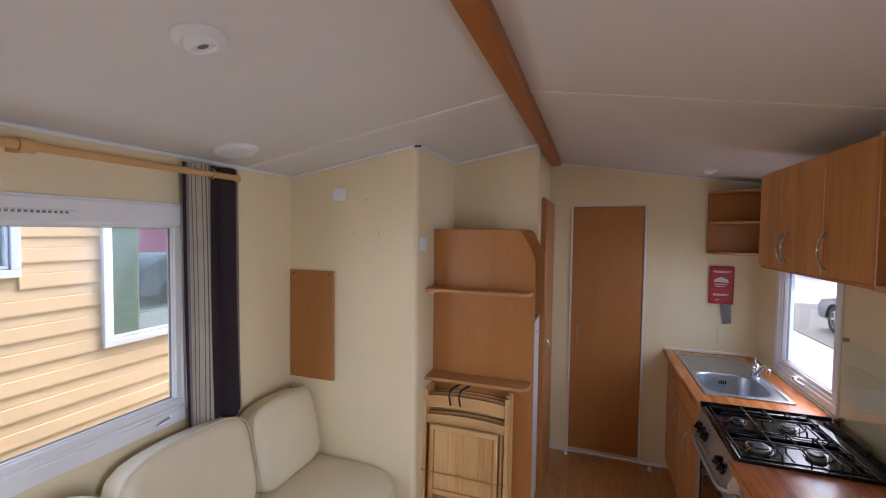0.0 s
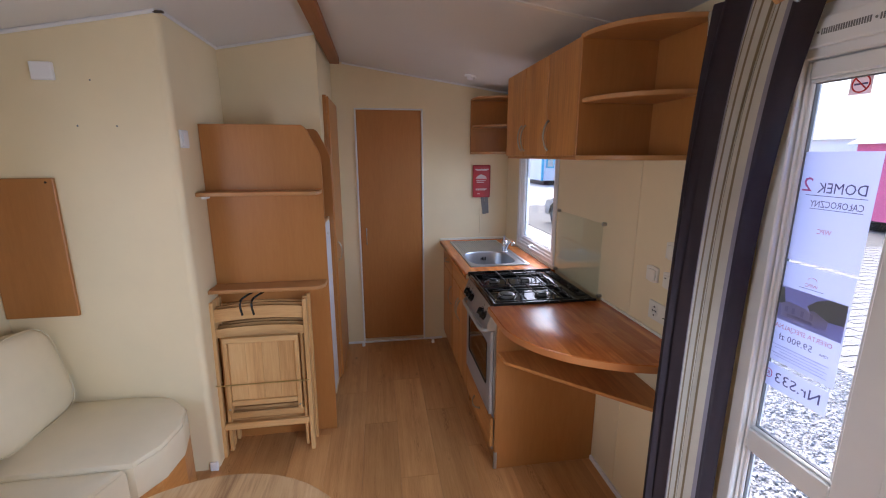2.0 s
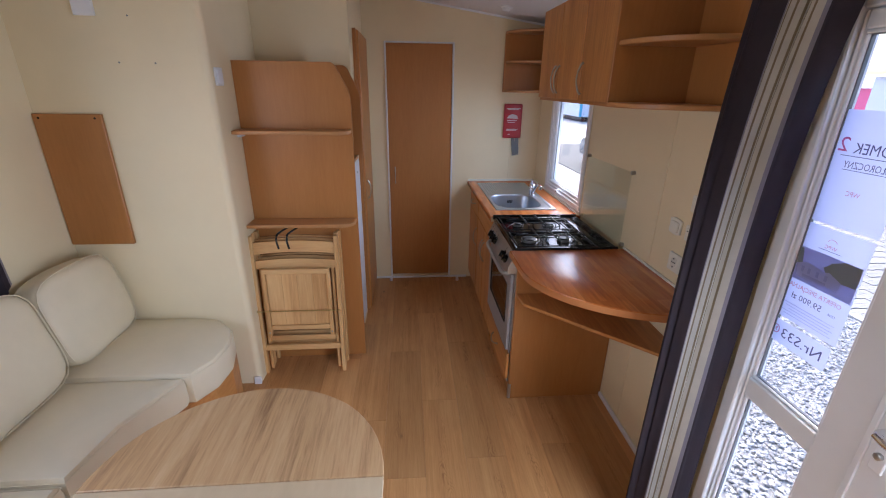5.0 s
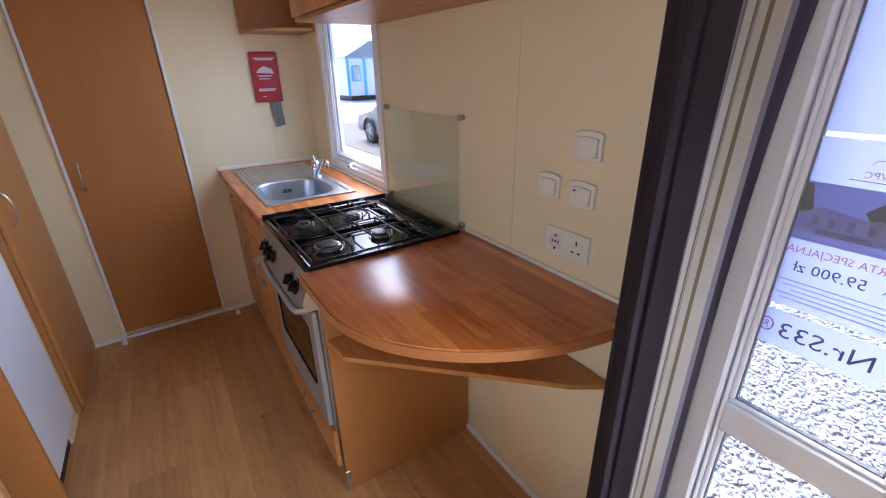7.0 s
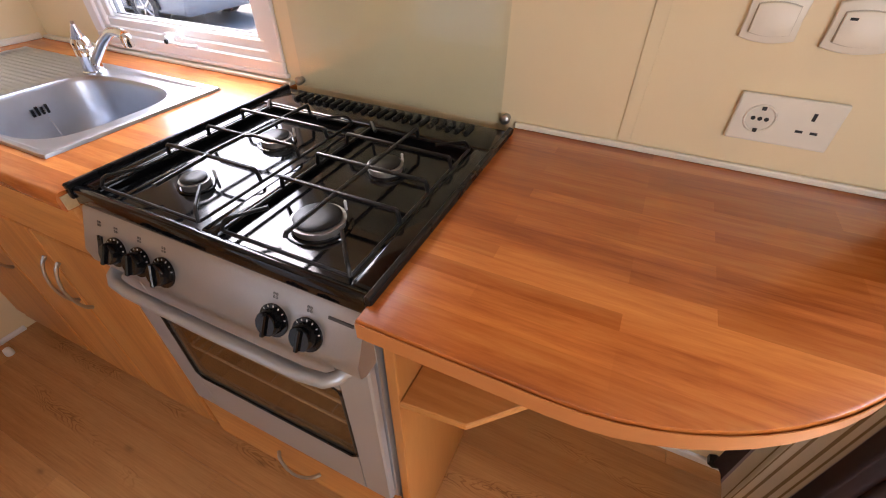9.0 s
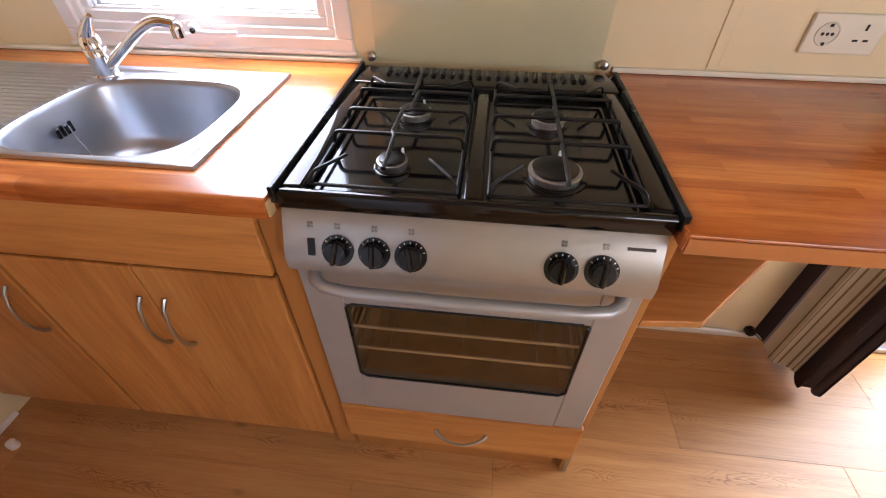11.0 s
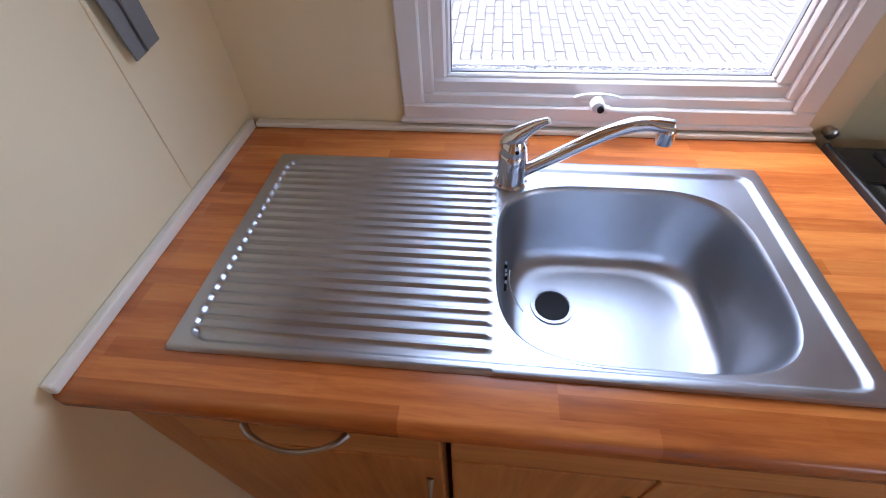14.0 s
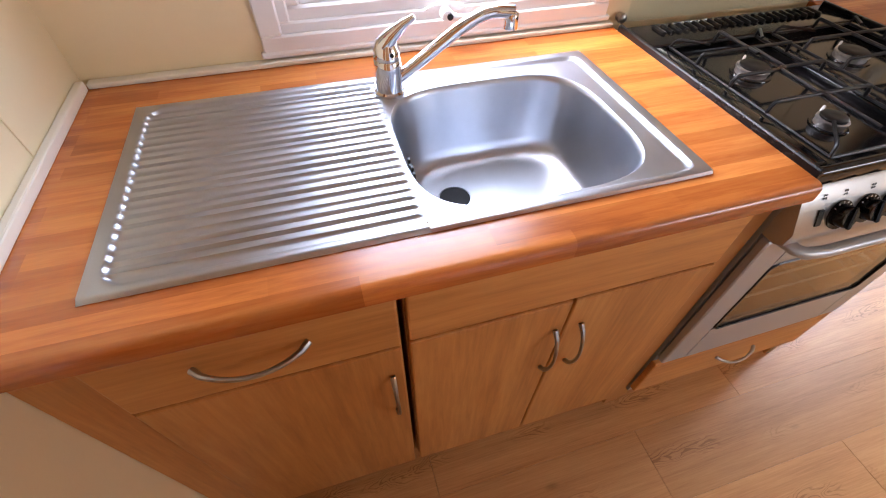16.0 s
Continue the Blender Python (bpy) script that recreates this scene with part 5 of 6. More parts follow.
for (x0, y0), (x1, y1) in (((LEFT + 0.01, PY - 0.006), (PX - 0.01, PY - 0.006)), ((PX + 0.006, PY), (PX + 0.006, -0.77)), ((PX, -0.766), (-1.43, -0.766)), ((RIDGE_X + 0.05, BACK - 0.006), (-0.01, BACK - 0.006))):
    structure("trim", tube([(x0, y0, roof_z(x0) - 0.006), (x1, y1, roof_z(x1) - 0.006)], 0.008, 8), WHITE, "white bead along the ceiling edge", True)
structure("trim", tube([(LEFT + 0.006, FRONT, EAVE_L - 0.004), (LEFT + 0.006, PY, EAVE_L - 0.004)], 0.008, 8), WHITE, "white bead along the ceiling edge", True)
cp = thing("wall_scuff", "small dark scuff at the partition top corner", "scuff", (PX, PY, 2.19))
part("mark", box(PX - 0.018, PX + 0.022, PY - 0.012, PY + 0.004, roof_z(PX) - 0.016, roof_z(PX) - 0.008, bevel=0.001), plain("dark_scuff", (0.08, 0.06, 0.04), 0.8), cp)


def downlight(x, y, r, label):
    a = slope_r if x > RIDGE_X else -slope_l
    m = pose(x, y, roof_z(x) - 0.001, 180, a, 0)
    th = thing("ceiling_spotlight", label, "spotlight", (x, y, roof_z(x)), "ceiling spotlights")
    part("ring", lathe([(r, -0.002), (r, 0.003), (r * 0.93, 0.008), (r * 0.66, 0.010), (r * 0.62, 0.004)], m, 32), WHITE, th, "white moulded ring", True)
    e = part("eyeball", lathe([(r * 0.64, -0.006), (r * 0.64, 0.010), (r * 0.58, 0.022), (r * 0.52, 0.026), (r * 0.47, 0.020)], m @ pose(0, 0, 0, 14, 6, 0), 28), WHITE, th, "", True)
    part("bulb", lathe([(r * 0.47, 0.012), (r * 0.46, 0.019), (r * 0.1, 0.0205)], m @ pose(0, 0, 0, 14, 6, 0), 20), GREY, e, "unlit grey lamp face", True)


downlight(-1.99, -2.69, 0.062, "white adjustable ceiling spotlight, switched off")
downlight(-0.41, -0.33, 0.045, "small white ceiling spotlight over the kitchen, off")
downlight(-0.757, -2.578, 0.050, "white adjustable ceiling spotlight, switched off")
m = pose(-2.57, -2.01, roof_z(-2.57) - 0.001, 180, -slope_l, 0)
vt = thing("ceiling_vent", "round white slotted plastic ceiling vent", "vent", (-2.57, -1.985, roof_z(-2.57)))
part("rim", lathe([(0.092, -0.002), (0.092, 0.007), (0.084, 0.014), (0.067, 0.015), (0.064, 0.008)], m, 36), WHITE, vt, "", True)
bm = bmesh.new()
for k in range(11):
    y = -0.055 + k * 0.011
    h = math.sqrt(0.064 ** 2 - y * y)
    bm_box(bm, -h, h, y - 0.0035, y + 0.0035, 0.005, 0.0135)
bm.transform(m)
part("grille", bm, WHITE, vt, "white slats")
part("backing", lathe([(0.064, 0.002), (0.064, 0.004), (0.01, 0.0045)], m, 24), GREY, vt)

# ---- wall joints ----
structure("trim", box(-0.0035, 0.0005, -1.842, -1.818, 0.914, 1.592, bevel=0.001), WALL, "cream cover strip over a wall joint")
structure("trim", box(-0.0035, 0.0005, -1.842, -1.818, 0.03, 0.72, bevel=0.001), WALL, "cream cover strip over a wall joint")
structure("trim", box(-0.241, -0.233, BACK - 0.0022, BACK + 0.0005, 0.917, 1.255, bevel=0.0008), WALL, "thin joint between wall boards")

# ---- kitchen window ----
def ring_frame(y0, y1, z0, z1, w, x0, x1, bevel=0.003):
    """Four mitre-free bars round an opening in an x plane."""
    bm = bmesh.new()
    bm_box(bm, x0, x1, y0, y1, z0, z0 + w, bevel=bevel)
    bm_box(bm, x0, x1, y0, y1, z1 - w, z1, bevel=bevel)
    bm_box(bm, x0, x1, y0, y0 + w, z0 + w, z1 - w, bevel=bevel)
    bm_box(bm, x0, x1, y1 - w, y1, z0 + w, z1 - w, bevel=bevel)
    return bm


def window(name, label, wall, out, y0, y1, z0, z1, casing):
    """A white plastic casement: casing on the wall, frame, sash, beads and a pane. out is +1 or -1, away from the room."""
    w = tagged(new(name), label, kind="structure")
    w.matrix_basis = pose(wall, (y0 + y1) / 2, z0)

    def rng(a, b):
        return (wall + out * a, wall + out * b) if out > 0 else (wall + out * b, wall + out * a)

    part("casing", ring_frame(y0, y1, z0, z1, casing, *rng(-0.012, 0.0)), WHITE, w)
    part("window_frame", ring_frame(y0 + casing * 0.72, y1 - casing * 0.72, z0 + casing * 0.72, z1 - casing * 0.72, 0.03, *rng(-0.004, 0.06)), WHITE, w)
    s = part("sash", ring_frame(y0 + casing + 0.008, y1 - casing - 0.008, z0 + casing + 0.008, z1 - casing - 0.008, 0.034, *rng(0.004, 0.05), bevel=0.004), WHITE, w)
    part("bead", ring_frame(y0 + casing + 0.04, y1 - casing - 0.04, z0 + casing + 0.04, z1 - casing - 0.04, 0.009, *rng(0.012, 0.028)), WHITE, s)
    part("seal", ring_frame(y0 + casing + 0.046, y1 - casing - 0.046, z0 + casing + 0.046, z1 - casing - 0.046, 0.005, *rng(0.020, 0.030), bevel=0), GREY, s)
    p = part("pane", box(*rng(0.026, 0.030), y0 + casing + 0.045, y1 - casing - 0.045, z0 + casing + 0.045, z1 - casing - 0.045), GLASS, s, "clear window pane")
    p.visible_shadow = False
    return w


kw = window("window_1", "white plastic kitchen window over the sink", 0.0, 1, -1.012, -0.286, 0.912, 1.90, 0.04)
part("window_handle", prism(arc(-0.637, 0.974, 0.040, 0.0085, 0, 360, 24)[:-1], "x", -0.018, -0.011, bevel=0.002, seg=2), WHITE, kw, "oval white handle plate", True)
part("handle_hub", lathe([(0.012, 0), (0.0125, 0.012), (0.010, 0.022), (0.004, 0.024)], pose(-0.016, -0.636, 0.967, 0, -90, 0), 16), WHITE, kw, "", True)
part("window_lever", tube(rounded_path([(-0.030, -0.636, 0.966), (-0.036, -0.655, 0.962), (-0.036, -0.70, 0.960), (-0.034, -0.745, 0.962)], 0.015), [0.0075] * 4 + [0.0055] * 11, 10), WHITE, kw, "", True)
part("lock_button", lathe([(0.006, 0), (0.006, 0.006), (0.003, 0.007)], pose(-0.038, -0.640, 0.966, 0, -90, 0), 10), BLACK, kw)
part("sill_strip", box(-0.016, -0.001, -1.02, -0.28, 0.9145, 0.925, bevel=0.003), WHITE, kw)

# ---- lounge window ----
lw = window("window_2", "wide white plastic lounge window", LEFT, -1, -3.92, -2.05, 0.92, 1.855, 0.055)
part("vent_rail", box(LEFT + 0.001, LEFT + 0.018, -3.86, -2.12, 1.765, 1.845, bevel=0.004, seg=2), WHITE, lw)
v = part("vent_grille", box(LEFT + 0.018, LEFT + 0.026, -2.9, -2.52, 1.79, 1.806, bevel=0.003), WHITE, lw)
for k in range(22):
    part("vent_slot", box(LEFT + 0.0262, LEFT + 0.0268, -2.88 + k * 0.0155, -2.871 + k * 0.0155, 1.794, 1.802), GREY, v)
part("window_handle", tube([(LEFT + 0.015, -2.19, 0.962), (LEFT + 0.035, -2.19, 0.958), (LEFT + 0.04, -2.21, 0.955), (LEFT + 0.04, -2.26, 0.95)], [0.010, 0.008, 0.007, 0.005], 10), WHITE, lw, "", True)

# ---- glazed double door ----
fd = tagged(new("door_2"), "white plastic double door with glass panes, closed", kind="structure")
fd.matrix_basis = pose(0.03, -3.1, 0)
bm = bmesh.new()
bm_box(bm, -0.008, 0.065, -2.478, -2.432, 0, 1.965, bevel=0.004)
bm_box(bm, -0.008, 0.065, -3.765, -3.72, 0, 1.965, bevel=0.004)
bm_box(bm, 0.0, 0.065, -3.72, -2.478, 1.845, 1.975, bevel=0.004)
part("door_frame", bm, WHITE, fd)
part("threshold", box(-0.03, 0.075, -3.74, -2.44, 0.0, 0.022, bevel=0.006, seg=2), plain("anodised_sill", (0.45, 0.47, 0.52), 0.35, 0.7), fd, "grey metal threshold strip")
vr = part("vent_cover", box(-0.022, -0.0005, -3.70, -2.49, 1.868, 1.935, bevel=0.004, seg=2), WHITE, fd, "white slotted vent cover")
for g in range(3):
    for k in range(20):
        y = -2.53 - g * 0.125 - k * 0.0055
        part("vent_slot", box(-0.0226, -0.0214, y - 0.0017, y + 0.0017, 1.894, 1.908), GREY, vr)
    part("screw", lathe([(0.003, 0), (0.003, 0.001), (0.001, 0.0015)], pose(-0.022, -2.527 + 0.006 - g * 0.125, 1.901, 0, -90, 0), 8), GREY, vr)


def door_leaf(y_hinge, y_lock, g0, g1):
    lo, hi = min(y_hinge, y_lock), max(y_hinge, y_lock)
    bm = bmesh.new()
    bm_box(bm, 0.008, 0.058, lo, g0, 0.028, 1.842, bevel=0.004)
    bm_box(bm, 0.008, 0.058, g1, hi, 0.028, 1.842, bevel=0.004)
    bm_box(bm, 0.010, 0.056, g0, g1, 0.028, 0.098, bevel=0.004)
    bm_box(bm, 0.010, 0.056, g0, g1, 0.722, 0.788, bevel=0.004)
    bm_box(bm, 0.010, 0.056, g0, g1, 1.80, 1.842, bevel=0.004)
    leaf = part("door_leaf", bm, WHITE, fd)
    for z0, z1 in ((0.098, 0.722), (0.788, 1.80)):
        part("bead", ring_frame(g0, g1, z0, z1, 0.010, 0.016, 0.030), WHITE, leaf)
        part("seal", ring_frame(g0 + 0.009, g1 - 0.009, z0 + 0.009, z1 - 0.009, 0.004, 0.024, 0.034, bevel=0), GREY, leaf)
        p = part("pane", box(0.030, 0.034, g0 + 0.008, g1 - 0.008, z0 + 0.008, z1 - 0.008), GLASS, leaf, "clear door pane")
        p.visible_shadow = False
    return leaf


door_leaf(-2.481, -2.838, -2.732, -2.488)
l2 = door_leaf(-3.718, -2.842, -3.63, -2.922)
h = part("handle_plate", box(0.001, 0.008, -2.895, -2.862, 0.82, 1.03, bevel=0.003, seg=2), WHITE, l2, "white handle plate")
part("door_handle", tube([(0.004, -2.879, 0.935), (-0.03, -2.879, 0.935), (-0.042, -2.885, 0.934), (-0.046, -2.905, 0.932), (-0.045, -2.97, 0.926)], [0.011, 0.010, 0.010, 0.009, 0.008], 12), CHROME, l2, "metal lever handle", True)
part("lock_cylinder", lathe([(0.009, 0), (0.009, 0.012), (0.006, 0.014)], pose(0.004, -2.879, 0.865, 0, -90, 0), 14), SATIN, l2, "", True)
part("cover_strip", box(0.002, 0.009, -2.848, -2.832, 0.028, 1.842, bevel=0.002), WHITE, fd)

# ---- notices on the glass ----
PAPER = bpy.data.materials.new("lavender_paper")
nt, n, l, b = nodes_of(PAPER)
trn = n.new("ShaderNodeBsdfTranslucent")
trn.inputs["Color"].default_value = (0.80, 0.82, 0.97, 1)
b.inputs["Base Color"].default_value = (0.70, 0.71, 0.86, 1)
b.inputs["Roughness"].default_value = 0.7
vec = coords(n, l, (1, 1, 1))
nz = noise_node(n, l, vec, 60, 3)
mx = n.new("ShaderNodeMixShader")
mx.inputs[0].default_value = 0.72
l.new(b.outputs[0], mx.inputs[1])
l.new(trn.outputs[0], mx.inputs[2])
l.new(mx.outputs[0], n["Material Output"].inputs["Surface"])
bump_to(n, l, b, nz, 0.1)


def ink(name, c):
    m = bpy.data.materials.new(name)
    nt, n, l, b = nodes_of(m)
    t = n.new("ShaderNodeBsdfTranslucent")
    t.inputs["Color"].default_value = (*c, 1)
    b.inputs["Base Color"].default_value = (*c, 1)
    b.inputs["Roughness"].default_value = 0.8
    v_ = coords(n, l, (1, 1, 1))
    mxx = n.new("ShaderNodeMixShader")
    mxx.inputs[0].default_value = 0.6
    l.new(b.outputs[0], mxx.inputs[1])
    l.new(t.outputs[0], mxx.inputs[2])
    l.new(mxx.outputs[0], n["Material Output"].inputs["Surface"])
    return m


INK_D, INK_R, INK_O = ink("grey_ink", (0.13, 0.12, 0.2)), ink("red_ink", (0.6, 0.15, 0.3)), ink("orange_ink", (0.62, 0.27, 0.3))
PIC_GREEN, PIC_GREY, PIC_WHITE = ink("photo_green", (0.42, 0.45, 0.42)), ink("photo_grey", (0.55, 0.56, 0.74)), ink("photo_white", (0.66, 0.67, 0.84))


def lettering(text, parent, x, y, z, height, material, centre=True, width=None, turn=0.0):
    """Words that face the outside, so they read backwards from the room."""
    cu_ = bpy.data.curves.new("lettering", "FONT")
    cu_.body, cu_.size, cu_.resolution_u = text, 1.0, 2
    tmp = bpy.data.objects.new("lettering", cu_)
    me = bpy.data.meshes.new_from_object(tmp)
    bpy.data.objects.remove(tmp)
    co = np.empty(len(me.vertices) * 3)
    me.vertices.foreach_get("co", co)
    co = co.reshape(-1, 3)
    w0, w1 = co[:, 0].min(), co[:, 0].max()
    k = height / 0.70
    sx = (width / (w1 - w0)) if width else k
    u = (co[:, 0] - ((w0 + w1) / 2 if centre else w0)) * sx
    vv = co[:, 1] * k
    c, s = math.cos(radians(turn)), math.sin(radians(turn))
    outc = np.stack([np.full(len(co), x), y + u * c - vv * s, z + u * s + vv * c], 1)
    me.vertices.foreach_set("co", outc.ravel())
    me.materials.append(material)
    ob = new("lettering", me)
    ob.parent = parent
    ob.matrix_parent_inverse = parent.matrix_basis.inverted()
    return ob


XP = 0.0272
n1 = thing("notice_sheet", "lavender paper notice with grey capitals taped to the glass", "notice", (XP, -2.58, 1.325), "notices on the door")
part("paper", box(XP, XP + 0.0006, -2.682, -2.479, 1.328, 1.618), PAPER, n1)
lettering("DOMEK", n1, XP - 0.0006, -2.606, 1.515, 0.026, INK_D, True, 0.115)
part("underline", box(XP - 0.0007, XP - 0.0001, -2.668, -2.52, 1.5065, 1.508), INK_D, n1)
lettering("2", n1, XP - 0.0006, -2.521, 1.517, 0.036, INK_R, True, 0.026)
lettering("CAŁOROCZNY", n1, XP - 0.0006, -2.60, 1.478, 0.017, INK_D, True, 0.128)
part("underline", box(XP - 0.0007, XP - 0.0001, -2.664, -2.536, 1.4725, 1.4738), INK_D, n1)
lettering("WPC", n1, XP - 0.0006, -2.585, 1.41, 0.013, INK_O, True, 0.036)
n2 = thing("notice_sheet", "lavender paper price notice with a house picture on the glass", "notice", (XP, -2.58, 1.03), "notices on the door")
part("paper", box(XP, XP + 0.0006, -2.680, -2.476, 1.028, 1.320), PAPER, n2)
lettering("WPC", n2, XP - 0.0006, -2.58, 1.266, 0.010, INK_O, True, 0.034)
part("logo_arc", tube([(XP - 0.0004, -2.58 + 0.012 * math.cos(a), 1.285 + 0.008 * math.sin(a)) for a in [k * math.pi / 8 for k in range(9)]], 0.0006, 5), INK_O, n2)
part("rule", box(XP - 0.0007, XP - 0.0001, -2.612, -2.548, 1.2605, 1.2615), INK_D, n2)
part("photo", box(XP - 0.0006, XP - 0.0001, -2.676, -2.480, 1.152, 1.250), PIC_GREY, n2, "printed house photograph")
part("photo_tree", prism([(-2.676, 1.195), (-2.676, 1.249), (-2.63, 1.249), (-2.60, 1.235), (-2.58, 1.215), (-2.60, 1.19)], "x", XP - 0.0012, XP - 0.0007), PIC_GREEN, n2)
part("photo_tree", prism([(-2.52, 1.2), (-2.49, 1.2), (-2.482, 1.246), (-2.51, 1.246)], "x", XP - 0.0012, XP - 0.0007), PIC_GREEN, n2)
part("photo_house", prism([(-2.636, 1.168), (-2.512, 1.165), (-2.507, 1.20), (-2.53, 1.212), (-2.56, 1.208), (-2.585, 1.203), (-2.60, 1.208), (-2.64, 1.192)], "x", XP - 0.0017, XP - 0.0013), PIC_WHITE, n2)
part("photo_porch", box(XP - 0.0022, XP - 0.0018, -2.60, -2.53, 1.167, 1.176), PIC_GREY, n2)
for yy in (-2.53, -2.55, -2.575, -2.6):
    part("photo_window", box(XP - 0.0022, XP - 0.0018, yy, yy + 0.008, 1.181, 1.197), PIC_GREY, n2)
lettering("OFERTA SPECJALNA", n2, XP - 0.0006, -2.58, 1.128, 0.013, INK_O, True, 0.158)
lettering("59.900 zł", n2, XP - 0.0006, -2.565, 1.096, 0.018, INK_D, True, 0.095)
lettering("CENA", n2, XP - 0.0006, -2.643, 1.098, 0.007, INK_D, True, 0.022)
for k in range(5):
    part("small_print", box(XP - 0.0007, XP - 0.0001, -2.66 + 0.008 * (k % 2), -2.50 - 0.012 * (k % 3), 1.076 - k * 0.0085, 1.0775 - k * 0.0085), PIC_GREY, n2)
n3 = thing("number_sheet", "lavender paper strip with a plot number on the glass", "notice", (XP, -2.58, 0.944), "notices on the door")
part("paper", box(XP, XP + 0.0006, -2.674, -2.487, 0.945, 1.016), PAPER, n3)
lettering("Nr.S33", n3, XP - 0.0006, -2.592, 0.967, 0.030, INK_D, True, 0.128)
part("emblem", tube([(XP - 0.0004, -2.507 + 0.010 * math.cos(a), 0.983 + 0.013 * math.sin(a)) for a in [k * math.pi / 10 for k in range(20)]], 0.0011, 5, True), INK_R, n3, "red ring emblem")
part("emblem", tube([(XP - 0.0004, -2.509, 0.976), (XP - 0.0004, -2.509, 0.99), (XP - 0.0004, -2.504, 0.988), (XP - 0.0004, -2.508, 0.984), (XP - 0.0004, -2.503, 0.979)], 0.0009, 5), INK_R, n3)
ns = thing("no_smoking_sticker", "square red and white no smoking sticker on the glass", "sticker", (XP, -2.6, 1.75))
part("sticker", box(XP, XP + 0.0006, -2.627, -2.578, 1.748, 1.797), ink("pink_sticker", (0.95, 0.78, 0.76)), ns)
part("ring", tube([(XP - 0.0004, -2.6025 + 0.019 * math.cos(a), 1.7725 + 0.019 * math.sin(a)) for a in [k * math.pi / 12 for k in range(24)]], 0.0018, 6, True), ink("sticker_red", (0.65, 0.06, 0.05)), ns)
part("bar", tube([(XP - 0.0004, -2.6025 + 0.013, 1.7725 + 0.013), (XP - 0.0004, -2.6025 - 0.013, 1.7725 - 0.013)], 0.0016, 6), ink("sticker_red_bar", (0.65, 0.06, 0.05)), ns)
part("cigarette", box(XP - 0.0008, XP - 0.0002, -2.617, -2.588, 1.770, 1.774), INK_D, ns)

# ---- outside: ground, gravel, paving ----
GZ = -0.5
ground_m = plain("packed_gravel_ground", (0.34, 0.33, 0.31), 0.9, vary=0.25, scale=1.5, grain=60, bump=0.6)
structure("ground", box(-150, 150, -150, 150, GZ - 0.2, GZ - 0.03), ground_m, "pale gravelled ground of the yard")


def island_stone(name, stops, rough=0.75):
    m = bpy.data.materials.new(name)
    nt, n, l, b = nodes_of(m)
    geo = n.new("ShaderNodeNewGeometry")
    r = ramp_node(n, stops)
    l.new(geo.outputs["Random Per Island"], r.inputs[0])
    vec = coords(n, l, (1, 1, 1))
    nz = noise_node(n, l, vec, 70, 4)
    mixc = n.new("ShaderNodeMixRGB")
    mixc.blend_type, mixc.inputs[0].default_value = "OVERLAY", 0.35
    l.new(r.outputs[0], mixc.inputs[1])
    l.new(nz, mixc.inputs[2])
    l.new(mixc.outputs[0], b.inputs["Base Color"])
    b.inputs["Roughness"].default_value = rough
    bump_to(n, l, b, nz, 0.3)
    return m


STONE = island_stone("white_gravel", [(0.0, (0.22, 0.22, 0.22)), (0.35, (0.34, 0.34, 0.34)), (0.7, (0.43, 0.43, 0.43)), (1.0, (0.58, 0.58, 0.57))])
rng = np.random.default_rng(5)
ico = bmesh.new()
bmesh.ops.create_icosphere(ico, subdivisions=1, radius=1.0)
ico_v = np.array([v.co[:] for v in ico.verts])
ico.verts.index_update()
ico_f = np.array([[v.index for v in f.verts] for f in ico.faces])
ico.free()


def scatter_stones(name, count, x0, x1, y0, y1, label, near):
    px = x0 + (x1 - x0) * rng.random(count) ** near
    py = y0 + (y1 - y0) * rng.random(count)
    size = rng.uniform(0.008, 0.0165, count)
    shape = rng.uniform(0.65, 1.35, (count, 3)) * size[:, None]
    shape[:, 2] *= 0.7
    jit = 1 + rng.uniform(-0.22, 0.22, (count, len(ico_v)))
    ang = rng.uniform(0, 2 * np.pi, count)
    loc = ico_v[None] * jit[..., None] * shape[:, None]
    c, s = np.cos(ang)[:, None], np.sin(ang)[:, None]
    vx = loc[..., 0] * c - loc[..., 1] * s + px[:, None]
    vy = loc[..., 0] * s + loc[..., 1] * c + py[:, None]
    vz = loc[..., 2] + (GZ - 0.02 + rng.uniform(0, 0.02, count))[:, None]
    verts = np.stack([vx, vy, vz], -1).reshape(-1, 3)
    faces = (ico_f[None] + (np.arange(count) * len(ico_v))[:, None, None]).reshape(-1, 3)
    me = bpy.data.meshes.new(name)
    me.from_pydata(verts.tolist(), [], faces.tolist())
    me.materials.append(STONE)
    return tagged(new(name, me), label, "gravel", kind="stuff")


gravel_bed = structure("gravel_bed", box(0.0, 3.45, -7.5, 3.5, GZ - 0.029, GZ - 0.018), plain("gravel_bed_fines", (0.26, 0.26, 0.26), 0.95, vary=0.3, scale=30), "fine grey bed under the gravel")
scatter_stones("gravel", 60000, 0.12, 3.44, -5.0, 1.6, "loose white and grey gravel beside the door", 1.35)

KERB = plain("pale_concrete_kerb", (0.42, 0.41, 0.38), 0.9, vary=0.15, scale=4, grain=90, bump=0.4)
PAVER = plain("concrete_paver", (0.25, 0.24, 0.225), 0.85, vary=0.18, scale=2.2, grain=90, bump=0.4)
pv = structure("pavement", box(3.55, 14.0, -9.0, 14.0, GZ - 0.029, GZ - 0.012), plain("paving_joint", (0.13, 0.125, 0.11), 0.95, vary=0.2), "grey concrete block paving")
for k in range(14):
    part("kerb_block", box(3.45, 3.548, -8.0 + k * 1.0 + 0.003, -7.0 + k * 1.0 - 0.003, GZ - 0.03, GZ + 0.004, bevel=0.006), KERB, pv)
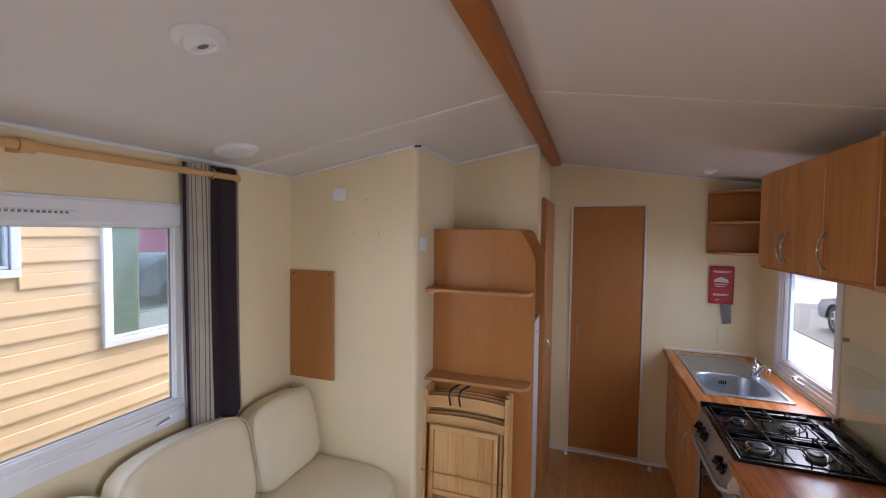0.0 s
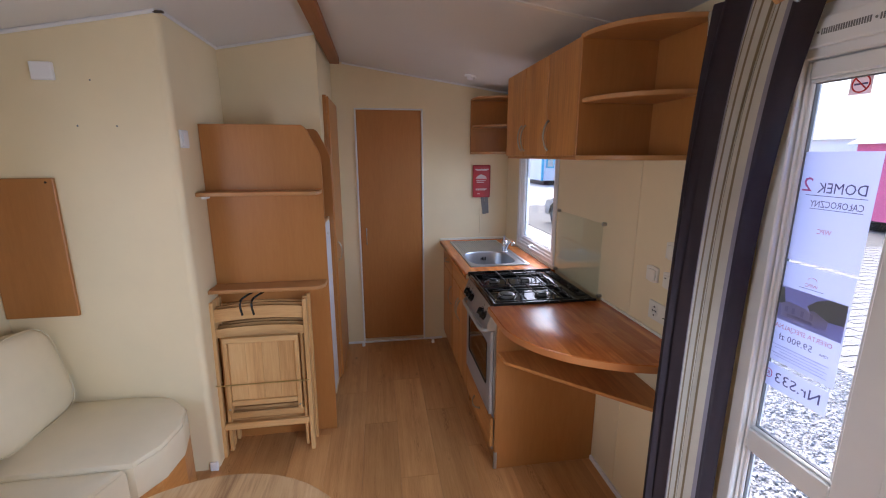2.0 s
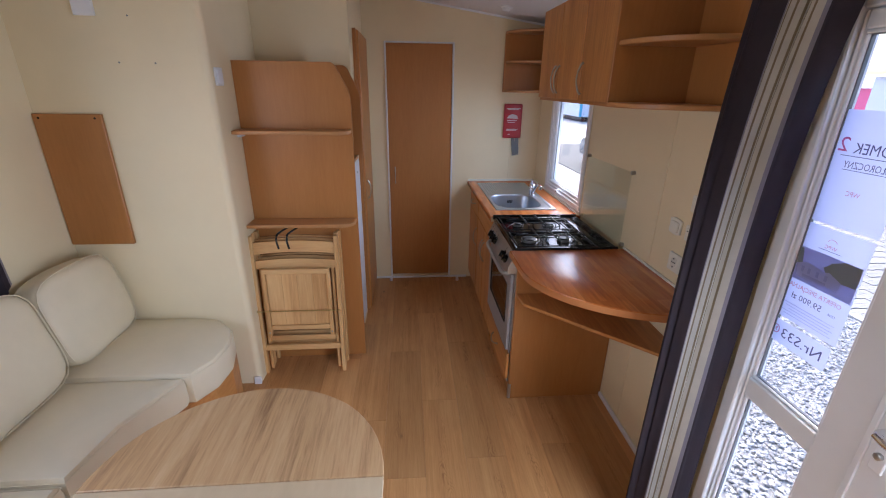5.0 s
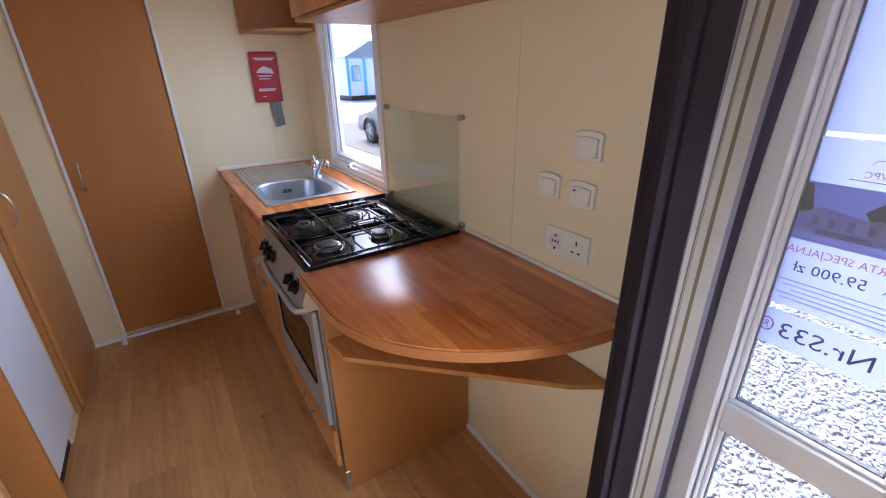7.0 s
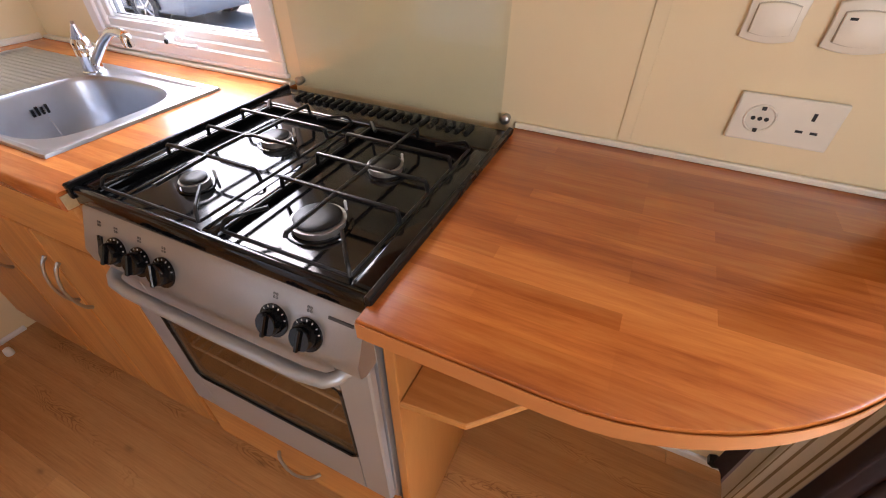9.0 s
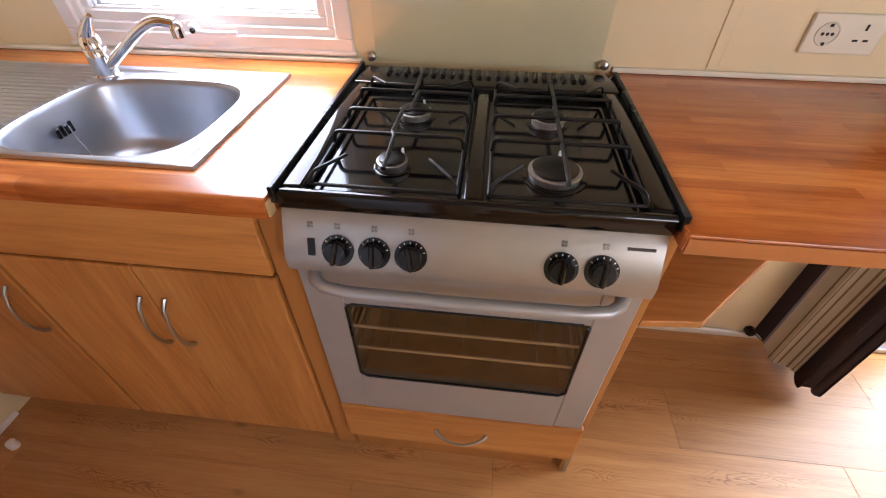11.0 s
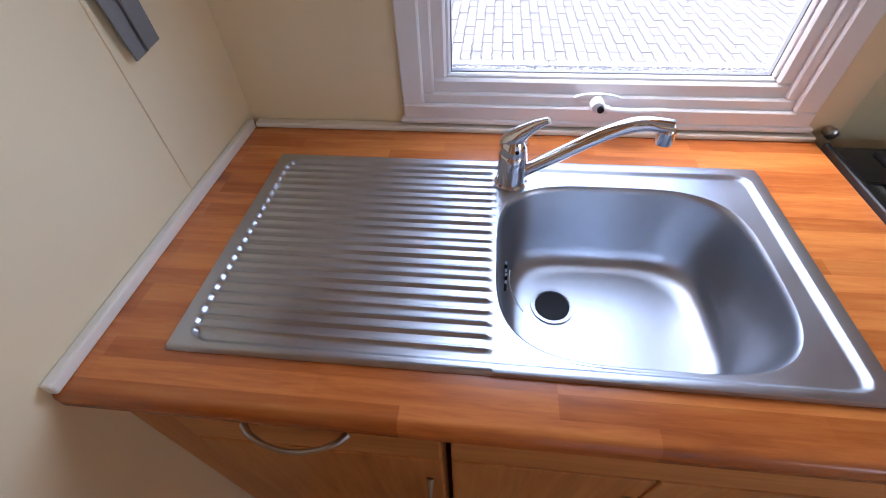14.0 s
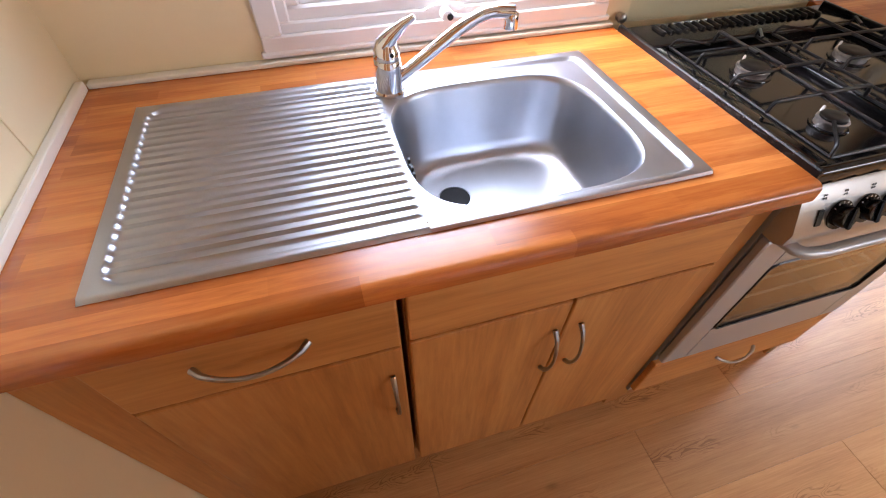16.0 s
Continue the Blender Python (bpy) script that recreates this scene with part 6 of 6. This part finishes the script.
paver_out = [(-0.108, -0.048), (-0.06, -0.058), (-0.03, -0.044), (0.03, -0.044), (0.06, -0.058), (0.108, -0.048), (0.108, 0.048), (0.06, 0.038), (0.03, 0.052), (-0.03, 0.052), (-0.06, 0.038), (-0.108, 0.048)]
bm = prism(paver_out, "z", -0.03, 0.0)
paver_me = bpy.data.meshes.new("paver")
bm.to_mesh(paver_me)
bm.free()
paver_me.materials.append(PAVER)
pverts = np.array([v.co[:] for v in paver_me.vertices])
pfaces = [list(p.vertices) for p in paver_me.polygons]
far_v, far_f, made = [], [], 0
ny, nx = 100, 48
for i in range(nx):
    for j in range(ny):
        x = 3.66 + i * 0.22
        y = -6.0 + j * 0.106
        zz = GZ + 0.004 * math.sin(i * 1.7 + j * 2.3)
        if i < 12 and 28 <= j < 53:
            ob = new("paver", paver_me)
            ob.matrix_basis = pose(x, y, zz, 0, 0, 0.6 * math.sin(i * 3.1 + j))
            ob.parent = pv
        else:
            base_i = len(far_v)
            far_v += (pverts + (x, y, zz)).tolist()
            far_f += [[a + base_i for a in f] for f in pfaces]
me = bpy.data.meshes.new("pavers")
me.from_pydata(far_v, [], far_f)
me.materials.append(PAVER)
ob = tagged(new("pavers", me), kind="stuff")
ob.parent = pv

# ---- outside: neighbours ----
SIDING = plain("beige_vinyl_siding", (0.78, 0.55, 0.31), 0.55, vary=0.05, scale=2, grain=80, bump=0.1)
GREEN = plain("green_siding", (0.28, 0.42, 0.28), 0.55, vary=0.05, scale=2, grain=80, bump=0.1)


def sided_wall(parent, x, face, y0, y1, z0, rows, pitch, mat, holes=()):
    """Lapped boards on an x plane that face towards +x or -x, cut round the window openings (y0, y1, z0, z1)."""
    for k in range(rows):
        a, b_ = z0 + k * pitch, z0 + (k + 1) * pitch
        spans = [(y0, y1)]
        for hy0, hy1, hz0, hz1 in holes:
            if b_ > hz0 + 0.01 and a < hz1 - 0.01:
                spans = [q for s_ in spans for q in ((s_[0], min(s_[1], hy0)), (max(s_[0], hy1), s_[1])) if q[1] - q[0] > 0.01]
        for s0_, s1_ in spans:
            pts = [(x, a - 0.006), (x + face * 0.017, a - 0.006), (x + face * 0.018, a + 0.006), (x + face * 0.012, a + pitch * 0.50), (x + face * 0.008, a + pitch * 0.52), (x + face * 0.009, a + pitch * 0.56), (x + face * 0.004, b_ - 0.006), (x, b_ - 0.006)]
            part("board", prism(pts, "y", s0_, s1_), mat, parent)


nb = thing("mobile_home", "neighbouring mobile home with beige siding and white windows", "mobile home", (-6.0, -3.0, GZ))
part("wall", box(-7.4, -4.545, -9.0, 2.5, 0.02, 2.45), SIDING, nb)
part("skirt", box(-7.3, -4.6, -8.9, 2.4, GZ, 0.02), GREY, nb)
part("roof", prism([(-7.6, 2.45), (-4.35, 2.45), (-5.9, 2.95)], "y", -9.2, 2.7), plain("roof_sheet", (0.3, 0.3, 0.3), 0.6), nb)
wins = [(-1.355, -0.72, 0.85, 1.85), (-2.75, -1.83, 1.43, 2.2)]
sided_wall(nb, -4.544, 1, -9.0, 2.5, 0.010, 14, 0.168, SIDING, wins)
WINPANE = plain("reflecting_pane", (0.42, 0.5, 0.46), 0.03, 0.75, vary=0.05, scale=1, bump=0)
for y0, y1, z0, z1 in wins:
    wf = part("window", ring_frame(y0, y1, z0, z1, 0.05, -4.544, -4.50), WHITE, nb, "white framed window")
    part("inner_frame", ring_frame(y0 + 0.055, y1 - 0.055, z0 + 0.055, z1 - 0.055, 0.02, -4.542, -4.515), WHITE, wf)
    part("pane", box(-4.543, -4.535, y0 + 0.052, y1 - 0.052, z0 + 0.052, z1 - 0.052), WINPANE, wf, "reflecting window pane")

ow = structure("wall_outer_cladding", box(LEFT - T - 0.012, LEFT - T - 0.001, -4.8, -3.93, 0.0, 2.05), GREEN, "green lapped cladding on the outside")
sided_wall(ow, LEFT - T - 0.012, -1, -4.8, 0.07, -0.05, 12, 0.178, GREEN, [(-3.93, -2.04, 0.9, 1.87)])


def cabin(label, x0, x1, y0, y1, height, wall_m, roof_m, boards, roof_h, windows):
    th = thing("cabin", label, "cabin", ((x0 + x1) / 2, (y0 + y1) / 2, GZ), "cabins across the yard")
    zb = GZ + 0.3
    part("wall", box(x0, x1, y0, y1, zb, zb + height), wall_m, th)
    part("chassis", box(x0 + 0.3, x1 - 0.3, y0 + 0.3, y1 - 0.3, GZ - 0.03, zb), BLACK, th)
    xm = (x0 + x1) / 2
    part("roof", prism([(x0 - 0.15, zb + height), (x1 + 0.15, zb + height), (xm, zb + height + roof_h)], "y", y0 - 0.2, y1 + 0.2), roof_m, th)
    k = 0
    while boards and k * 0.18 < height - 0.05:
        z = zb + k * 0.18
        part("board", prism([(x0 - 0.03, z), (x0 - 0.001, z), (x0 - 0.001, z + 0.17), (x0 - 0.008, z + 0.17)], "y", y0, y1), wall_m, th)
        k += 1
    for wy0, wy1, wz0, wz1 in windows:
        w_ = part("window", ring_frame(wy0, wy1, wz0, wz1, 0.07, x0 - 0.06, x0 - 0.002), WHITE, th)
        part("pane", box(x0 - 0.03, x0 - 0.02, wy0 + 0.06, wy1 - 0.06, wz0 + 0.06, wz1 - 0.06), WINPANE, w_)
    return th


PINK = plain("pink_siding", (0.78, 0.15, 0.29), 0.6, vary=0.06, scale=3)
OFFWHITE = plain("white_cladding", (0.75, 0.76, 0.77), 0.6, vary=0.05, scale=2)
ROOFGREY = plain("grey_roof", (0.25, 0.27, 0.30), 0.7, vary=0.1)
TURQ = plain("turquoise_paint", (0.10, 0.45, 0.62), 0.6, vary=0.08)
cabin("pink boarded cabin with a grey roof across the yard", 12.5, 15.5, 3.6, 7.0, 2.1, PINK, ROOFGREY, True, 0.8, [(5.0, 5.9, 0.7, 1.6)])
cabin("pink boarded cabin with a grey roof across the yard", 18.0, 21.0, 13.7, 17.6, 2.0, PINK, ROOFGREY, True, 0.6, [])
cabin("white holiday home with small windows across the yard", 17.0, 20.0, 10.3, 12.8, 2.4, OFFWHITE, ROOFGREY, False, 0.3, [(10.8, 11.4, 0.9, 1.3), (11.3, 11.9, 0.05, 0.4)])
bc = cabin("white cabin with turquoise corner boards across the yard", 10.6, 14.0, 26.0, 32.0, 2.4, OFFWHITE, ROOFGREY, False, 1.0, [])
for x in (10.55, 11.75):
    part("corner_board", box(x, x + 0.16, 25.9, 25.995, GZ + 0.3, GZ + 2.7), TURQ, bc)
part("fascia", box(10.5, 14.1, 25.88, 25.99, GZ + 2.6, GZ + 2.8), TURQ, bc)
wq = part("window", box(10.9, 11.5, 25.93, 25.99, 0.7, 1.7), TURQ, bc)
part("pane", box(10.98, 11.42, 25.915, 25.93, 0.78, 1.62), WINPANE, wq)

# parked car
PAINT = plain("silver_car_paint", (0.17, 0.19, 0.22), 0.22, 0.5, vary=0.02, bump=0)
TYRE = plain("tyre_rubber", (0.02, 0.02, 0.022), 0.8)
car = thing("parked_car", "silver estate car parked on the yard", "car", (5.1, 7.3, GZ))
cx0, cx1 = 4.25, 6.0
side = [(9.6, 0.25), (9.65, 0.55), (9.5, 0.72), (8.5, 0.92), (7.6, 1.42), (5.9, 1.46), (5.2, 0.98), (5.05, 0.5), (5.1, 0.25)]
part("body", prism([(y, GZ + z) for y, z in side], "x", cx0, cx1, bevel=0.05, seg=3), PAINT, car, "", True)
part("side_glass", prism([(8.25, GZ + 0.95), (7.55, GZ + 1.36), (6.0, GZ + 1.39), (5.5, GZ + 0.97)], "x", cx0 - 0.012, cx0 - 0.002), plain("car_glass", (0.03, 0.035, 0.04), 0.05, bump=0), car)
for y in (8.75, 6.05):
    for x, s in ((cx0 + 0.08, -1), (cx1 - 0.08, 1)):
        m = pose(x, y, GZ + 0.315, 0, s * 90, 0)
        wh = part("wheel", lathe([(0.20, -0.1), (0.315, -0.1), (0.335, -0.06), (0.335, 0.06), (0.315, 0.1), (0.22, 0.105), (0.2, 0.06)], m, 32), TYRE, car, "", True)
        part("rim", lathe([(0.215, 0.06), (0.215, 0.1), (0.20, 0.1), (0.19, 0.05)], m, 32), SATIN, wh, "", True)
        for k in range(5):
            bm = bm_box(bmesh.new(), -0.02, 0.02, 0.02, 0.2, 0.075, 0.095, bevel=0.005)
            bm.transform(m @ pose(0, 0, 0, 0, 0, 72 * k))
            part("spoke", bm, SATIN, wh)
        part("arch", tube([(x + s * 0.1, y + 0.37 * math.cos(a), GZ + 0.315 + 0.37 * math.sin(a)) for a in [math.pi * k / 14 for k in range(15)]], 0.03, 8), BLACK, car, "", True)

# ---- floor planks ----
bm = box(-0.0973, 0.0973, -0.4896, 0.4895, -0.008, 0.0, bevel=0.0004)
plank_me = bpy.data.meshes.new("plank")
bm.to_mesh(plank_me)
bm.free()
plank_me.materials.append(OAK)
floor_ob = bpy.data.objects["floor"]
joint = {0: -2.2, 1: -2.61, 2: -2.95, 3: -2.41, 4: -2.03, 5: -2.6, 6: -2.122}
for r in range(15):
    xc = -0.055 - 0.195 * (r - 0.5)
    j0 = joint.get(r, -2.0 - 0.37 * ((r * 7) % 5) / 2)
    k = -4
    while True:
        y0 = j0 + k * 0.98
        k += 1
        if y0 > 0.05:
            break
        if y0 + 0.98 < FRONT - 0.05:
            continue
        a, b_ = max(y0, FRONT - 0.05), min(y0 + 0.98, 0.06)
        ob = new("plank", plank_me)
        xl, xh = max(xc - 0.0975, LEFT - 0.05), min(xc + 0.0975, 0.06)
        ob.matrix_basis = Matrix.Translation(((xl + xh) / 2, (a + b_) / 2, 0)) @ Matrix.Diagonal(((xh - xl) / 0.195, (b_ - a) / 0.98, 1, 1))
        ob.parent = floor_ob
